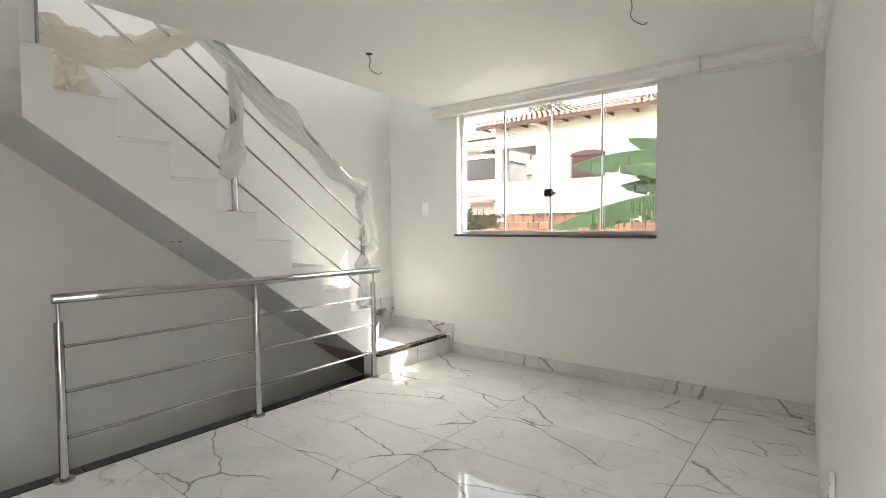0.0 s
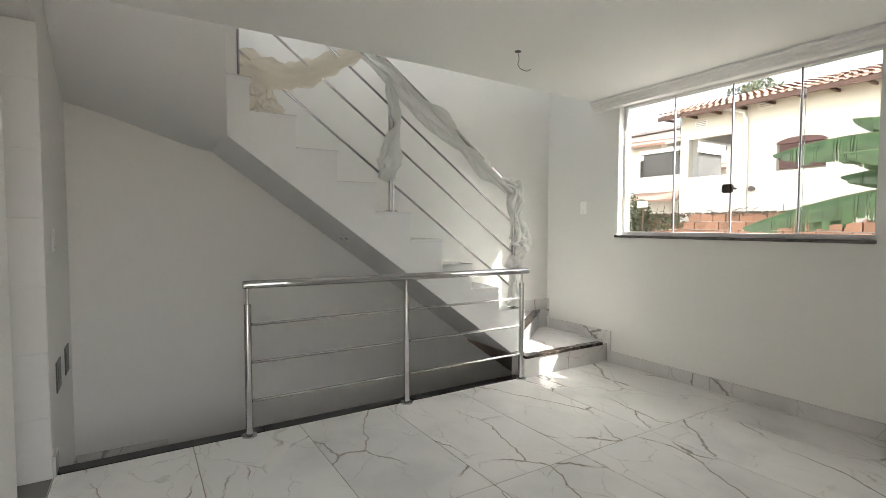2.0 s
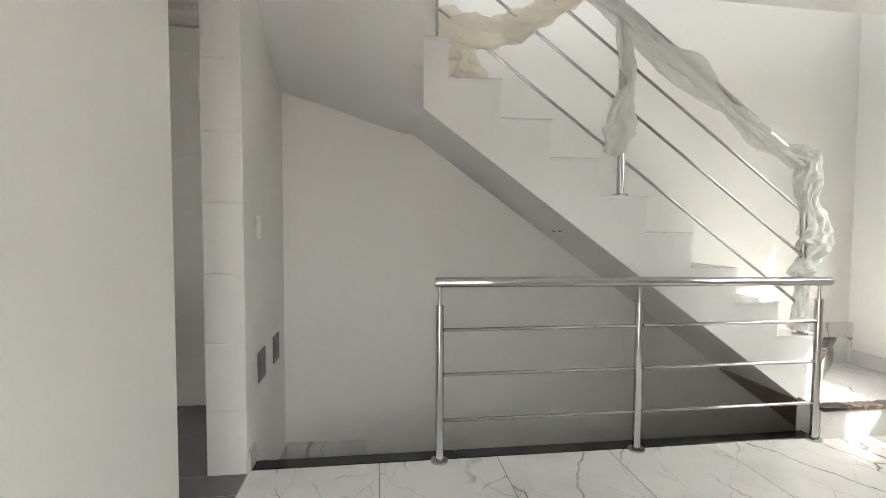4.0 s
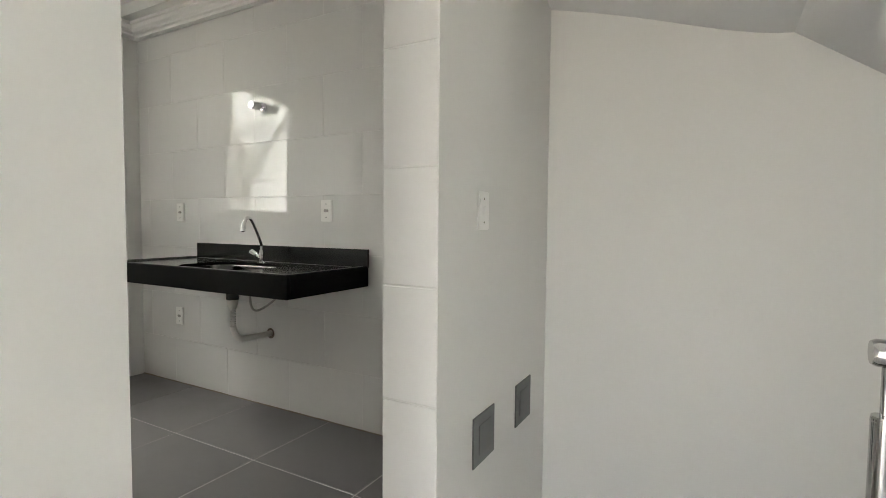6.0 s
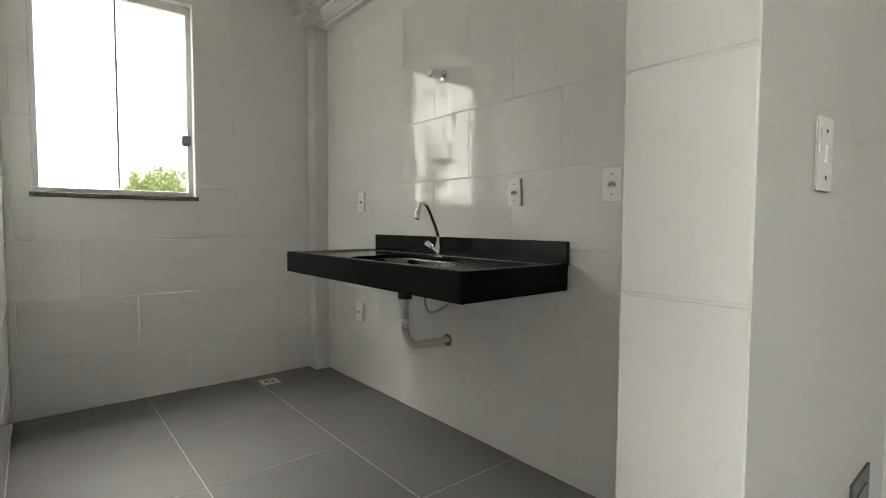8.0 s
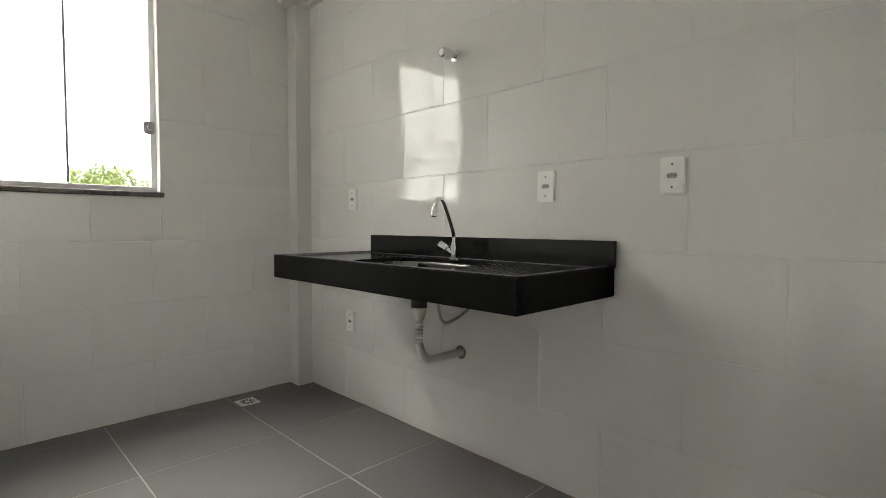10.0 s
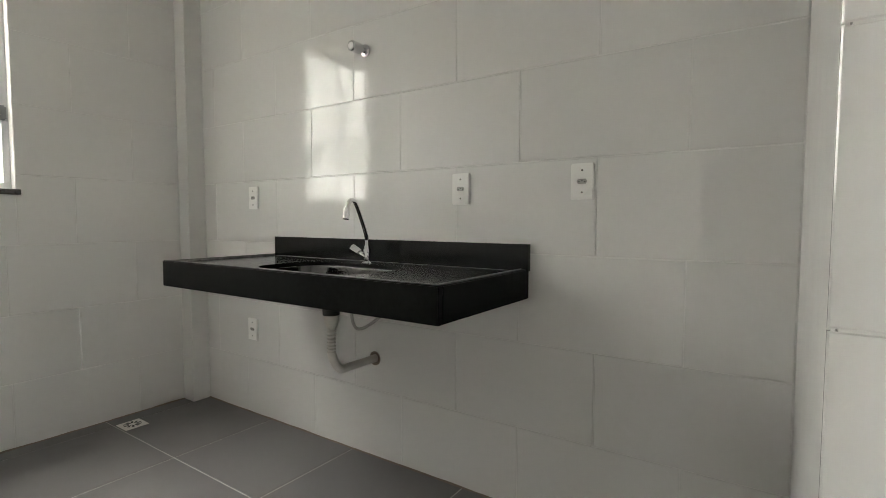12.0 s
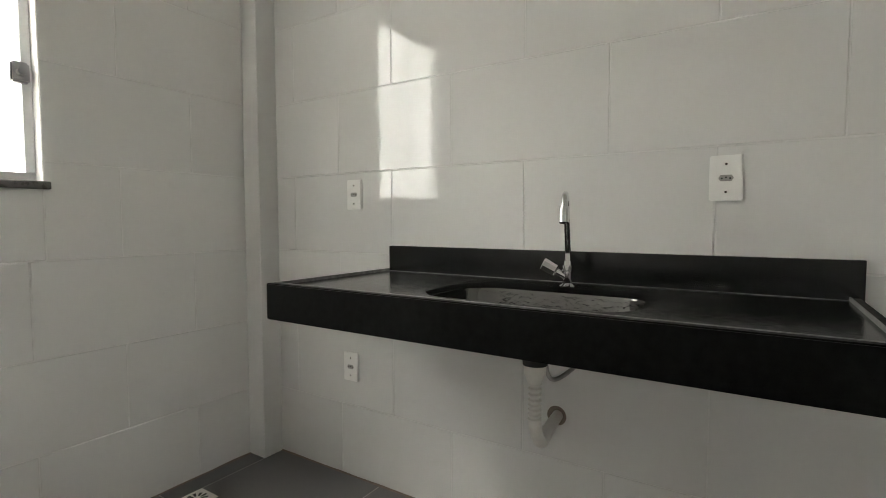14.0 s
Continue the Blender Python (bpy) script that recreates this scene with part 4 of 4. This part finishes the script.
for r in range(10):
    a = 2 * math.pi * r / 10
    u, v = Vector((math.cos(a), math.sin(a), 0)), Vector((-math.sin(a), math.cos(a), 0))
    c = Vector((-0.47, -6.915, 0.0036))
    part("slot", prism([c + u * 0.016 - v * 0.003, c + u * 0.040 - v * 0.006, c + u * 0.040 + v * 0.006, c + u * 0.016 + v * 0.003], (0, 0, 0.0006)), DARK, fd)

# ---- outside ----
structure("ground", box((-200, -200, GROUND - 0.2), (200, 200, GROUND)), SOIL, "dry bare ground reaching to the horizon")


# emitting plane behind the trees, added to send level light into the kitchen
glow = bpy.data.materials.new("glowing sky backdrop")
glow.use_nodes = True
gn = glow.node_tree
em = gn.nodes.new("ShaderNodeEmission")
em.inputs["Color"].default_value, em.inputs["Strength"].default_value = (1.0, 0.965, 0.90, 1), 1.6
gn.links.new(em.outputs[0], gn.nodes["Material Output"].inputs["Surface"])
structure("backdrop_sky", box((-140, -96, GROUND), (140, -95, 75)), glow, "glowing backdrop for the hazy sky, added to light the kitchen")


def roof_tiles(x0, x1, y0, z0, slope, rows, pitch=0.22, depth=0.36):
    """Overlapping half-round tiles, column by column, as one mesh."""
    verts, faces = [], []
    cols = int((x1 - x0) / pitch)
    for i in range(cols):
        for j in range(rows):
            cx = x0 + (i + 0.5) * pitch + random.uniform(-0.012, 0.012)
            ya, yb = y0 + j * depth * 0.85, y0 + j * depth * 0.85 + depth
            for up, sgn, off in ((0.0, -1, 0.5), (0.03, 1, 0.0)):
                base = len(verts)
                for y, z, r in ((ya, z0 + (ya - y0) * slope, pitch * 0.34), (yb, z0 + (yb - y0) * slope - 0.02, pitch * 0.27)):
                    for k in range(7):
                        a = math.pi * k / 6
                        verts.append((cx + off * pitch + r * math.cos(a), y, z + up + sgn * r * 0.75 * math.sin(a) + 0.05))
                for k in range(6):
                    faces.append((base + k, base + k + 1, base + 8 + k, base + 7 + k))
    me = bpy.data.meshes.new("roof_tiles")
    me.from_pydata(verts, [], faces)
    me.materials.append(ROOF)
    return new("roof_tiles", me)


house = thing("neighbour_house", -1, 9, GROUND, "cream neighbouring house with a clay tile roof and open porch", "house")
HX0, HX1, HY, HZ = -5.1, 3.5, 9.0, 4.19
hole1, hole2 = (-4.87, -3.75, 2.52, 3.52), (-2.72, -1.74, 2.50, 3.10)
part("wall", holed_wall(lambda u, d, z: (u, HY + d, z), [HX0, hole1[0], hole1[1], hole2[0], hole2[1], HX1], [GROUND, hole2[2], hole1[2], hole2[3], hole1[3], HZ], 0.2,
     lambda u, z: not any(h[0] < u < h[1] and h[2] < z < h[3] for h in (hole1, hole2))), HOUSE, house)
part("wall", holed_wall(lambda u, d, z: (HX0 + d, u, z), [HY + 0.2, HY + 0.5, HY + 2.3, HY + 5], [GROUND, 2.5, 3.6, HZ], 0.2, lambda u, z: not (HY + 0.5 < u < HY + 2.3 and 2.5 < z < 3.6)), HOUSEW, house)
part("wall", box((-3.2, HY + 0.2, 2.0), (-3.05, HY + 5, HZ)), HOUSE, house)
part("wall", box((HX0, HY + 5, GROUND), (HX1, HY + 5.2, HZ)), HOUSEW, house)
part("floor", box((HX0 + 0.2, HY + 0.2, 1.9), (HX1, HY + 5, 2.05)), CONCRETE, house)
part("ceiling", box((HX0 + 0.2, HY + 0.2, HZ - 0.1), (HX1, HY + 5, HZ)), HOUSEW, house)
roof = part("roof", prism([(HX0 - 0.3, HY - 0.55, HZ - 0.12), (HX1, HY - 0.55, HZ - 0.12), (HX1, HY + 1.6, HZ + 0.48), (HX0 - 0.3, HY + 1.6, HZ + 0.48)], (0, 0, 0.05)), WOOD, house, "dark timber eaves")
part("fascia", box((HX0 - 0.3, HY - 0.60, HZ - 0.17), (HX1, HY - 0.56, HZ - 0.06)), WOOD, house, "dark red-brown fascia board")
rt = roof_tiles(HX0 - 0.3, HX1, HY - 0.62, HZ - 0.08, 0.29, 7, 0.16)
adopt(rt, house)
rt["label"], rt["kind"] = "clay roof tiles", "stuff"
for i in range(14):
    x = HX0 - 0.2 + i * 0.62
    part("rafter", box((x, HY - 0.55, HZ - 0.15), (x + 0.05, HY, HZ - 0.09)), WOOD, house)
sh = part("shutter", box((hole2[0] + 0.04, HY + 0.05, hole2[2] + 0.04), (hole2[1] - 0.04, HY + 0.08, hole2[3] + 0.02)), SHUTTER, house, "dark red louvred shutter")
for i in range(14):
    z = hole2[2] + 0.05 + i * 0.042
    part("slat", box((hole2[0] + 0.06, HY + 0.02, z), (hole2[1] - 0.06, HY + 0.05, z + 0.025)), SHUTTER, sh)
arc = [(hole2[0] - 0.02, HY - 0.01, hole2[3])] + [((hole2[0] + hole2[1]) / 2 - 0.51 * math.cos(math.pi * k / 12), HY - 0.01, hole2[3] + 0.14 * math.sin(math.pi * k / 12)) for k in range(1, 12)] + [(hole2[1] + 0.02, HY - 0.01, hole2[3])]
part("arch", prism(arc, (0, 0.05, 0)), SHUTTER, house, "shallow dark red arch over the window")
part("downpipe", tube([(-3.72, HY - 0.5, 4.07), (-3.62, HY - 0.3, 4.06), (-3.43, HY - 0.07, 3.98), (-3.38, HY - 0.06, 3.8), (-3.37, HY - 0.06, GROUND)], 0.045, 12), HOUSEW, house, "white downpipe", smooth=True)
for x, z in ((-4.52, 3.88), (-2.98, 4.08)):
    v = part("vent_block", box((x - 0.17, HY - 0.03, z - 0.08), (x + 0.17, HY, z + 0.08), 0.01), HOUSEW, house, "white vent block")
    for i in range(3):
        part("slot", box((x - 0.13, HY - 0.034, z - 0.05 + i * 0.045), (x + 0.13, HY - 0.029, z - 0.032 + i * 0.045)), CONCRETE, v)
part("wall_lamp", tube([(-3.2, HY, 2.12), (-3.2, HY - 0.12, 2.12)], [0.04, 0.07], 12), LOCK, house)

far = thing("far_house", -11, 17, GROUND, "white house with clay roof behind the grey wall", "house")
part("wall", box((-15, 17, GROUND), (-6.5, 22, 5.5)), HOUSEW, far)
part("roof", prism([(-15.3, 16.6, 5.5), (-6.2, 16.6, 5.5), (-6.2, 19.5, 5.75), (-15.3, 19.5, 5.75)], (0, 0, 0.10)), CONCRETE, far)
part("porch_roof", prism([(-9.6, 15.2, 3.35), (-6.8, 15.2, 3.35), (-6.8, 17.0, 3.75), (-9.6, 17.0, 3.75)], (0, 0, 0.09)), ROOF, far, "low terracotta porch roof")
for x in (-12.6, -10.2, -8.2):
    w = part("window", box((x, 16.95, 4.3), (x + 0.6, 17.0, 4.9)), DARK, far)
    part("frame", box((x - 0.06, 16.93, 4.24), (x + 0.66, 16.96, 4.3)), HOUSEW, w)
shed = thing("grey_building", -8.5, 12.5, GROUND, "weathered grey concrete building with a low clay roof", "building")
part("wall", box((-8.8, 12.5, GROUND), (-7.3, 15, 3.85)), STAINED, shed)
part("parapet", box((-8.9, 12.4, 3.85), (-7.2, 15.1, 3.98)), HOUSEW, shed)
part("lower_wall", box((-9.3, 11.8, GROUND), (-6.9, 12.1, 2.95)), HOUSE, shed)
part("roof", prism([(-8.6, 10.9, 2.02), (-6.4, 10.9, 2.02), (-6.4, 11.8, 2.32), (-8.6, 11.8, 2.32)], (0, 0, 0.07)), ROOF, shed)
beige = thing("beige_house", -10.5, 14, GROUND, "pale house with an arched porch and brown fascia", "house")
part("wall", box((-15, 15.6, GROUND), (-10.2, 19, 4.7)), HOUSE, beige)
part("roof", prism([(-15.2, 15.1, 4.75), (-9.7, 15.1, 4.6), (-9.7, 17.2, 5.1), (-15.2, 17.2, 5.3)], (0, 0, 0.12)), ROOF, beige)
part("door", box((-11.2, 15.55, 2.8), (-10.5, 15.6, 4.1)), DARK, beige)


def leaf_blade(base, tip, sag, width, seed, tatter=0.5):
    """A banana leaf: a midrib with torn strips hanging from both sides."""
    rnd = random.Random(seed)
    base, tip = Vector(base), Vector(tip)
    mid = lambda t: base.lerp(tip, t) + Vector((0, 0, sag * 4 * t * (1 - t)))
    along_ = (tip - base).normalized()
    side = along_.cross(Vector((0, 0, 1))).normalized()
    bm = bmesh.new()
    n = 70
    for s in (-1, 1):
        t, prev_drop = 0.03, 0.0
        for i in range(n):
            t0, t1 = 0.03 + 0.97 * i / n, 0.03 + 0.97 * (i + 1) / n
            if rnd.random() < tatter * 0.45:
                prev_drop = rnd.uniform(0.0, 0.5)
            tear = rnd.uniform(0.1, 0.8) if rnd.random() < tatter * 0.7 else 0.0
            w0, w1 = (width * math.sin(math.pi * min(1, u * 0.93 + 0.07)) ** 0.6 for u in (t0, t1))
            cols = []
            for u, w, e in ((t0, w0, 0.5), (t1, w1, -0.5)):
                col = []
                for k in range(5):
                    f = k / 4
                    c = mid(u + e * tear * f * (t1 - t0))
                    col.append(c + side * s * w * f * (0.75 - 0.3 * f) + Vector((0, 0, 0.16 * w * f - (1.15 + prev_drop) * w * f * f)))
                cols.append([bm.verts.new(p) for p in col])
            for k in range(4):
                bm.faces.new((cols[0][k], cols[0][k + 1], cols[1][k + 1], cols[1][k]))
    return bm, [mid(i / 12) for i in range(13)]


banana = thing("banana_plant", 2.3, 3.4, GROUND, "banana plant with large torn green leaves outside the window", "banana plant")
part("trunk", tube(smooth_path([(2.3, 3.4, GROUND), (2.28, 3.4, -0.5), (2.2, 3.3, 1.2), (2.1, 3.2, 1.7)]), [0.16] * 6 + [0.13] * 6 + [0.09] * 7, 14), STALK, banana, smooth=True)
for k, (b, t, sg, w) in enumerate((((2.1, 3.2, 1.65), (-0.33, 2.9, 1.20), 0.17, 0.25), ((2.1, 3.25, 1.95), (-0.10, 3.1, 2.10), 0.20, 0.29), ((2.1, 3.2, 1.8), (0.50, 3.4, 1.80), 0.08, 0.20), ((2.1, 3.2, 1.9), (0.70, 2.8, 2.0), 0.05, 0.22),
                                 ((2.12, 3.3, 1.9), (0.66, 3.2, 2.42), 0.12, 0.22), ((2.2, 3.3, 1.9), (3.9, 3.6, 2.9), 0.5, 0.3), ((2.2, 3.3, 1.9), (2.9, 4.6, 3.0), 0.5, 0.3))):
    bm, ribs = leaf_blade(b, t, sg, w, 11 + k, 0.5 if k < 2 else 0.3)
    lf = part("leaf", bm, LEAF, banana, "torn green banana leaf", smooth=True)
    part("midrib", tube(ribs, [0.022 - 0.0015 * i for i in range(13)], 8), STALK, lf, smooth=True)
rnd = random.Random(4)
for k in range(9):
    x = 0.55 + 0.07 * k
    bm = prism([(x, 2.96, 1.42), (x + 0.02, 2.97, 1.42), (x + 0.035 + rnd.uniform(-.02, .02), 2.95, 1.42 - rnd.uniform(0.06, 0.16))], (0, 0.004, 0))
    part("dry_strip", bm, LEAFDRY, banana, "dry brown leaf shred")


def clump_crown(center, radii, count, size, seed, mat, name="crown"):
    """Many small leaf quads, thick near an uneven surface."""
    rnd = random.Random(seed)
    verts, faces = [], []
    c = Vector(center)
    for i in range(count):
        d = Vector((rnd.gauss(0, 1), rnd.gauss(0, 1), rnd.gauss(0, 1))).normalized()
        bulge = 0.78 + 0.42 * noise.noise(d * 2.3 + Vector((seed, 0, 0))) + rnd.uniform(-0.25, 0.08)
        p = c + Vector((d.x * radii[0], d.y * radii[1], d.z * radii[2])) * bulge
        u = Vector((rnd.gauss(0, 1), rnd.gauss(0, 1), rnd.gauss(0, 1))).normalized()
        v = u.orthogonal().normalized()
        s = size * rnd.uniform(0.6, 1.5)
        b = len(verts)
        verts += [p - u * s, p + v * s * 0.5, p + u * s, p - v * s * 0.5]
        faces.append((b, b + 1, b + 2, b + 3))
    me = bpy.data.meshes.new(name)
    me.from_pydata([tuple(v) for v in verts], [], faces)
    me.materials.append(mat)
    return new(name, me)


def tree(name, x, y, top, r, seed, label, count=5000, size=0.12, leaf=FOLIAGE):
    t = thing(name, x, y, GROUND, label, "tree")
    cz = top - r[2]
    part("trunk", tube(smooth_path([(x, y, GROUND), (x + 0.1, y, (GROUND + cz) / 2), (x, y, cz)]), [0.22 - 0.01 * i for i in range(13)], 12), BARK, t, smooth=True)
    rnd = random.Random(seed)
    for k in range(6):
        a = 2 * math.pi * k / 6 + rnd.uniform(-.3, .3)
        part("limb", tube(smooth_path([(x, y, cz - r[2] * 0.6), (x + math.cos(a) * r[0] * 0.35, y + math.sin(a) * r[1] * 0.35, cz - 0.1), (x + math.cos(a) * r[0] * 0.7, y + math.sin(a) * r[1] * 0.7, cz + r[2] * 0.3)], 4), [0.09 - 0.008 * i for i in range(9)], 8), BARK, t, smooth=True)
    cr = clump_crown((x, y, cz), r, count, size, seed, leaf)
    adopt(cr, t)
    cr["kind"] = "stuff"
    return t


tree("garden_tree", -3.15, -25.0, 3.2, (1.75, 1.6, 1.7), 3, "round green tree beyond the kitchen window", 24000, 0.06)
tree("roof_tree", -8.6, 20.0, 8.0, (1.35, 1.2, 1.1), 8, "sparse grey-green tree behind the neighbouring roof", 1500, 0.08, SHRUB)
bush = thing("bush", -5.75, 7.9, GROUND, "leafy dark green shrub by the brick wall", "bush")
cb = clump_crown((-5.75, 7.9, 1.0), (0.6, 0.45, 1.2), 3200, 0.05, 21, SHRUB)
adopt(cb, bush)
cb["kind"] = "stuff"
part("stem", tube([(-5.75, 7.9, GROUND), (-5.72, 7.9, 0.6)], [0.06, 0.03], 8), BARK, bush)
tree("yard_tree", 5.2, -13.5, 5.6, (2.6, 1.6, 2.5), 14, "sparse leafy tree beside the kitchen window, at the back", 650, 0.10)
tower = thing("distant_building", -7.5, -70, GROUND, "pale distant apartment block on the skyline", "building")
part("wall", box((-9.6, -74, GROUND), (-6.2, -70, 5.9)), HOUSEW, tower)
for i in range(3):
    part("window", box((-9.2 + i * 1.0, -70.0, 4.5), (-8.6 + i * 1.0, -69.95, 5.2)), GREYALU, tower)
sign = tagged(new("white_sign"), "small white board fixed by the shrub", "sign")
part("board", box((-5.28, 7.45, 1.70), (-4.98, 7.48, 1.86), 0.005), HOUSEW, sign)
part("stake", box((-5.15, 7.48, GROUND), (-5.12, 7.51, 1.80)), WOOD, sign)
for i in range(2):
    part("text_bar", box((-5.24, 7.447, 1.74 + 0.05 * i), (-5.03, 7.45, 1.76 + 0.05 * i)), GREYALU, sign)

# ---- brick garden wall ----
garden = tagged(new("garden_wall"), "rough red hollow-brick wall with debris along its top", "garden wall")
part("mortar_core", box((-8.2, 8.22, GROUND), (1.6, 8.34, 1.10)), MORTAR, garden, "grey mortar behind the bricks")
bmesh_brick = {}
def brick_mesh(i):
    if i not in bmesh_brick:
        rn = random.Random(50 + i)
        bm = box((-0.145, -0.06, -0.088), (0.145, 0.06, 0.088))
        for v in bm.verts:
            v.co += Vector((rn.uniform(-.006, .006), rn.uniform(-.004, .004), rn.uniform(-.006, .006)))
        bmesh_brick[i] = mesh_of("brick", bm, BRICK)
    return bmesh_brick[i]


count = 0
for row in range(5):
    z = 1.42 - 0.192 * row
    for col in range(30):
        x = -7.2 + 0.305 * col + (0.15 if row % 2 else 0)
        if x > 1.4 or (row == 0 and x > -0.9) or (row == 0 and random.random() < 0.06):
            continue
        ob = new("brick", brick_mesh(random.randrange(6)))
        ob.matrix_world = pose(x + random.uniform(-.006, .006), 8.22 + random.uniform(-.008, .008), z + random.uniform(-.005, .005) - 0.01 * max(0, x + 3) , 0, 0, random.uniform(-1, 1))
        ob.parent = garden
        count += 1
rnd = random.Random(9)
for i in range(60):
    x = -7.2 + rnd.uniform(0, 8.6)
    top = 1.512 - 0.01 * max(0, x + 3) - (0.192 if x > -0.9 else 0)
    if rnd.random() < 0.5:
        part("debris", prism([(x, 8.2, top), (x + rnd.uniform(.08, .25), 8.2, top), (x + 0.1, 8.2, top + rnd.uniform(0.02, 0.07))], (0, 0.1, 0)), WOOD if i % 3 else ROOF, garden)
    else:
        part("twig", tube(smooth_path([(x, 8.25, top - 0.02), (x + rnd.uniform(-.1, .1), 8.25, top + 0.08), (x + rnd.uniform(-.25, .25), 8.25, top + rnd.uniform(0.08, 0.25))], 4), 0.008, 5), BARK, garden)

litter = clump_crown((-3.4, 8.22, 1.50), (3.6, 0.10, 0.07), 1400, 0.03, 31, BARK, "leaf_litter")
adopt(litter, garden)
litter["label"], litter["kind"] = "dry leaf litter on the wall top", "stuff"
vine = clump_crown((-5.2, 8.12, 1.32), (1.0, 0.10, 0.22), 900, 0.035, 33, SHRUB, "creeper")
adopt(vine, garden)
vine["label"], vine["kind"] = "green creeper over the wall", "stuff"

# ---- uneven grout along the foot of the kitchen walls ----
def grout_bead(name, p0, p1, out, seed):
    """A low bead of soiled grout along a wall's foot, broken and uneven."""
    rn = random.Random(seed)
    p0, p1, out = Vector(p0), Vector(p1), Vector(out)
    n = int((p1 - p0).length / 0.03)
    bm, rings = bmesh.new(), []
    for i in range(n + 1):
        p = p0.lerp(p1, i / n)
        h = 0.0025 + 0.0035 * max(0.0, noise.noise(Vector((i * 0.17, seed, 0))) + 0.3) + rn.uniform(0, 0.0012)
        rings.append([bm.verts.new(p + q) for q in (Vector((0, 0, 0)), out * (0.004 + h * 0.7), out * 0.003 + Vector((0, 0, h * 0.8)), Vector((0, 0, h)))])
    for a, b in zip(rings, rings[1:]):
        for k in range(3):
            bm.faces.new((a[k], a[k + 1], b[k + 1], b[k]))
    return structure(name, bm, SHADE_DIRT, "soiled grout line where the tiles meet the floor")


grout_bead("trim_sink_wall", (XW + 0.001, -6.97, 0.0005), (XW + 0.001, YK2 - 0.01, 0.0005), (1, 0, 0), 3)
grout_bead("trim_window_wall", (-0.82, YW + 0.001, 0.0005), (XL - 0.01, YW + 0.001, 0.0005), (0, 1, 0), 5)

# ---- tiles of floors and walls ----
FY = [0.0, -0.432, -1.02, -1.608, -2.195, -2.783, -3.37, YK + 0.001]
FX = [-0.02, 1.172, 2.327, 3.6]
rects = [(FX[i], FX[i + 1], FY[j + 1], FY[j]) for i in range(3) for j in range(7)]
rects = [r for q0 in rects for r in cut(q0, (-0.02, 0.0, -1.0, 0.1))]
lay(floor, "floor_tile", MARBLE, plane((0, 0, -0.008), (1, 0, 0), (0, 1, 0)), rects, 0.0032, 0.008, 0.0004)

KX = [XW, -0.408, 0.195, XL]
KY = [YK, -4.60, -5.20, -5.795, -6.385, -6.975, YW]
rects = [(KX[i], KX[i + 1], KY[j + 1], KY[j]) for i in range(3) for j in range(6)]
rects = [s for r in rects for s in cut(r, (XW - 0.1, OPX0 - 0.004, YK2 + 0.006, 0)) for s in cut(s, (OPX1, XL + 0.1, YK2 + 0.006, 0))]
lay(floor_k, "floor_tile", FLOORTILE, plane((0, 0, -0.008), (1, 0, 0), (0, 1, 0)), rects, 0.004, 0.008, 0.0003)

ROWS = [0.0, 0.302, 0.615, 0.935, 1.256, 1.576, 1.90, 2.22, 2.54, ZKC]
def course(u0, u1, a, b, pitch=0.5405):
    """Running bond over u0..u1, joints at a in odd rows and at b in even ones."""
    out = []
    for j, (z0, z1) in enumerate(zip(ROWS, ROWS[1:])):
        first = a if j % 2 else b
        first -= math.ceil((first - u0) / pitch) * pitch
        u = first
        while u < u1:
            lo, hi = max(u, u0), min(u + pitch, u1)
            if hi - lo > 0.012:
                out.append((lo, hi, z0, z1))
            u += pitch
    return out


rects = [s for r in course(-6.972, YK2, -5.772, -5.507) for s in cut(r, (-8, 0, 2.372, 3))]
lay(sink_wall, "wall_tile", TILE, plane((XW - 0.008, 0, 0), (0, 1, 0), (0, 0, 1)), rects, 0.0026, 0.008, 0.0009)
rects = [s for r in course(-0.823, XL, 0.227, 0.50) for s in cut(r, (KWX0, KWX1, KWZ0, KWZ1))]
flip = lambda rs: [(-b, -a, c, d_) for a, b, c, d_ in rs]
lay(kwall, "wall_tile", TILE, plane((0, YW - 0.008, 0), (-1, 0, 0), (0, 0, 1)), flip(rects), 0.0026, 0.008, 0.0009)
lay(left_wall, "wall_tile", TILE, plane((XL + 0.008, 0, 0), (0, -1, 0), (0, 0, 1)), flip(course(YW, YK2, -5.3, -5.57)), 0.0026, 0.008, 0.0009)
rects = [s for r in course(XW, XL, -0.3, -0.03) for s in cut(r, (OPX0, OPX1, -1, OPZ))]
m_in = plane((0, YK2 + 0.004, 0), (1, 0, 0), (0, 0, 1)) @ Matrix.Rotation(math.pi, 4, "Y")
lay(inner_wall, "wall_tile", TILE, m_in, flip(rects), 0.0026, 0.008, 0.0009)
jamb = tagged(new("jamb_kitchen"), "tiled jamb of the kitchen opening", "jamb", "", "structure")
rects = [s for z0, z1 in zip(ROWS, ROWS[1:]) for s in cut((YK2 - 0.003, YK, z0, z1), (-9, 9, OPZ, 9))]
lay(jamb, "wall_tile", TILE, plane((OPX0 - 0.008, 0, 0), (0, 1, 0), (0, 0, 1)), rects, 0.003, 0.008, 0.0008)
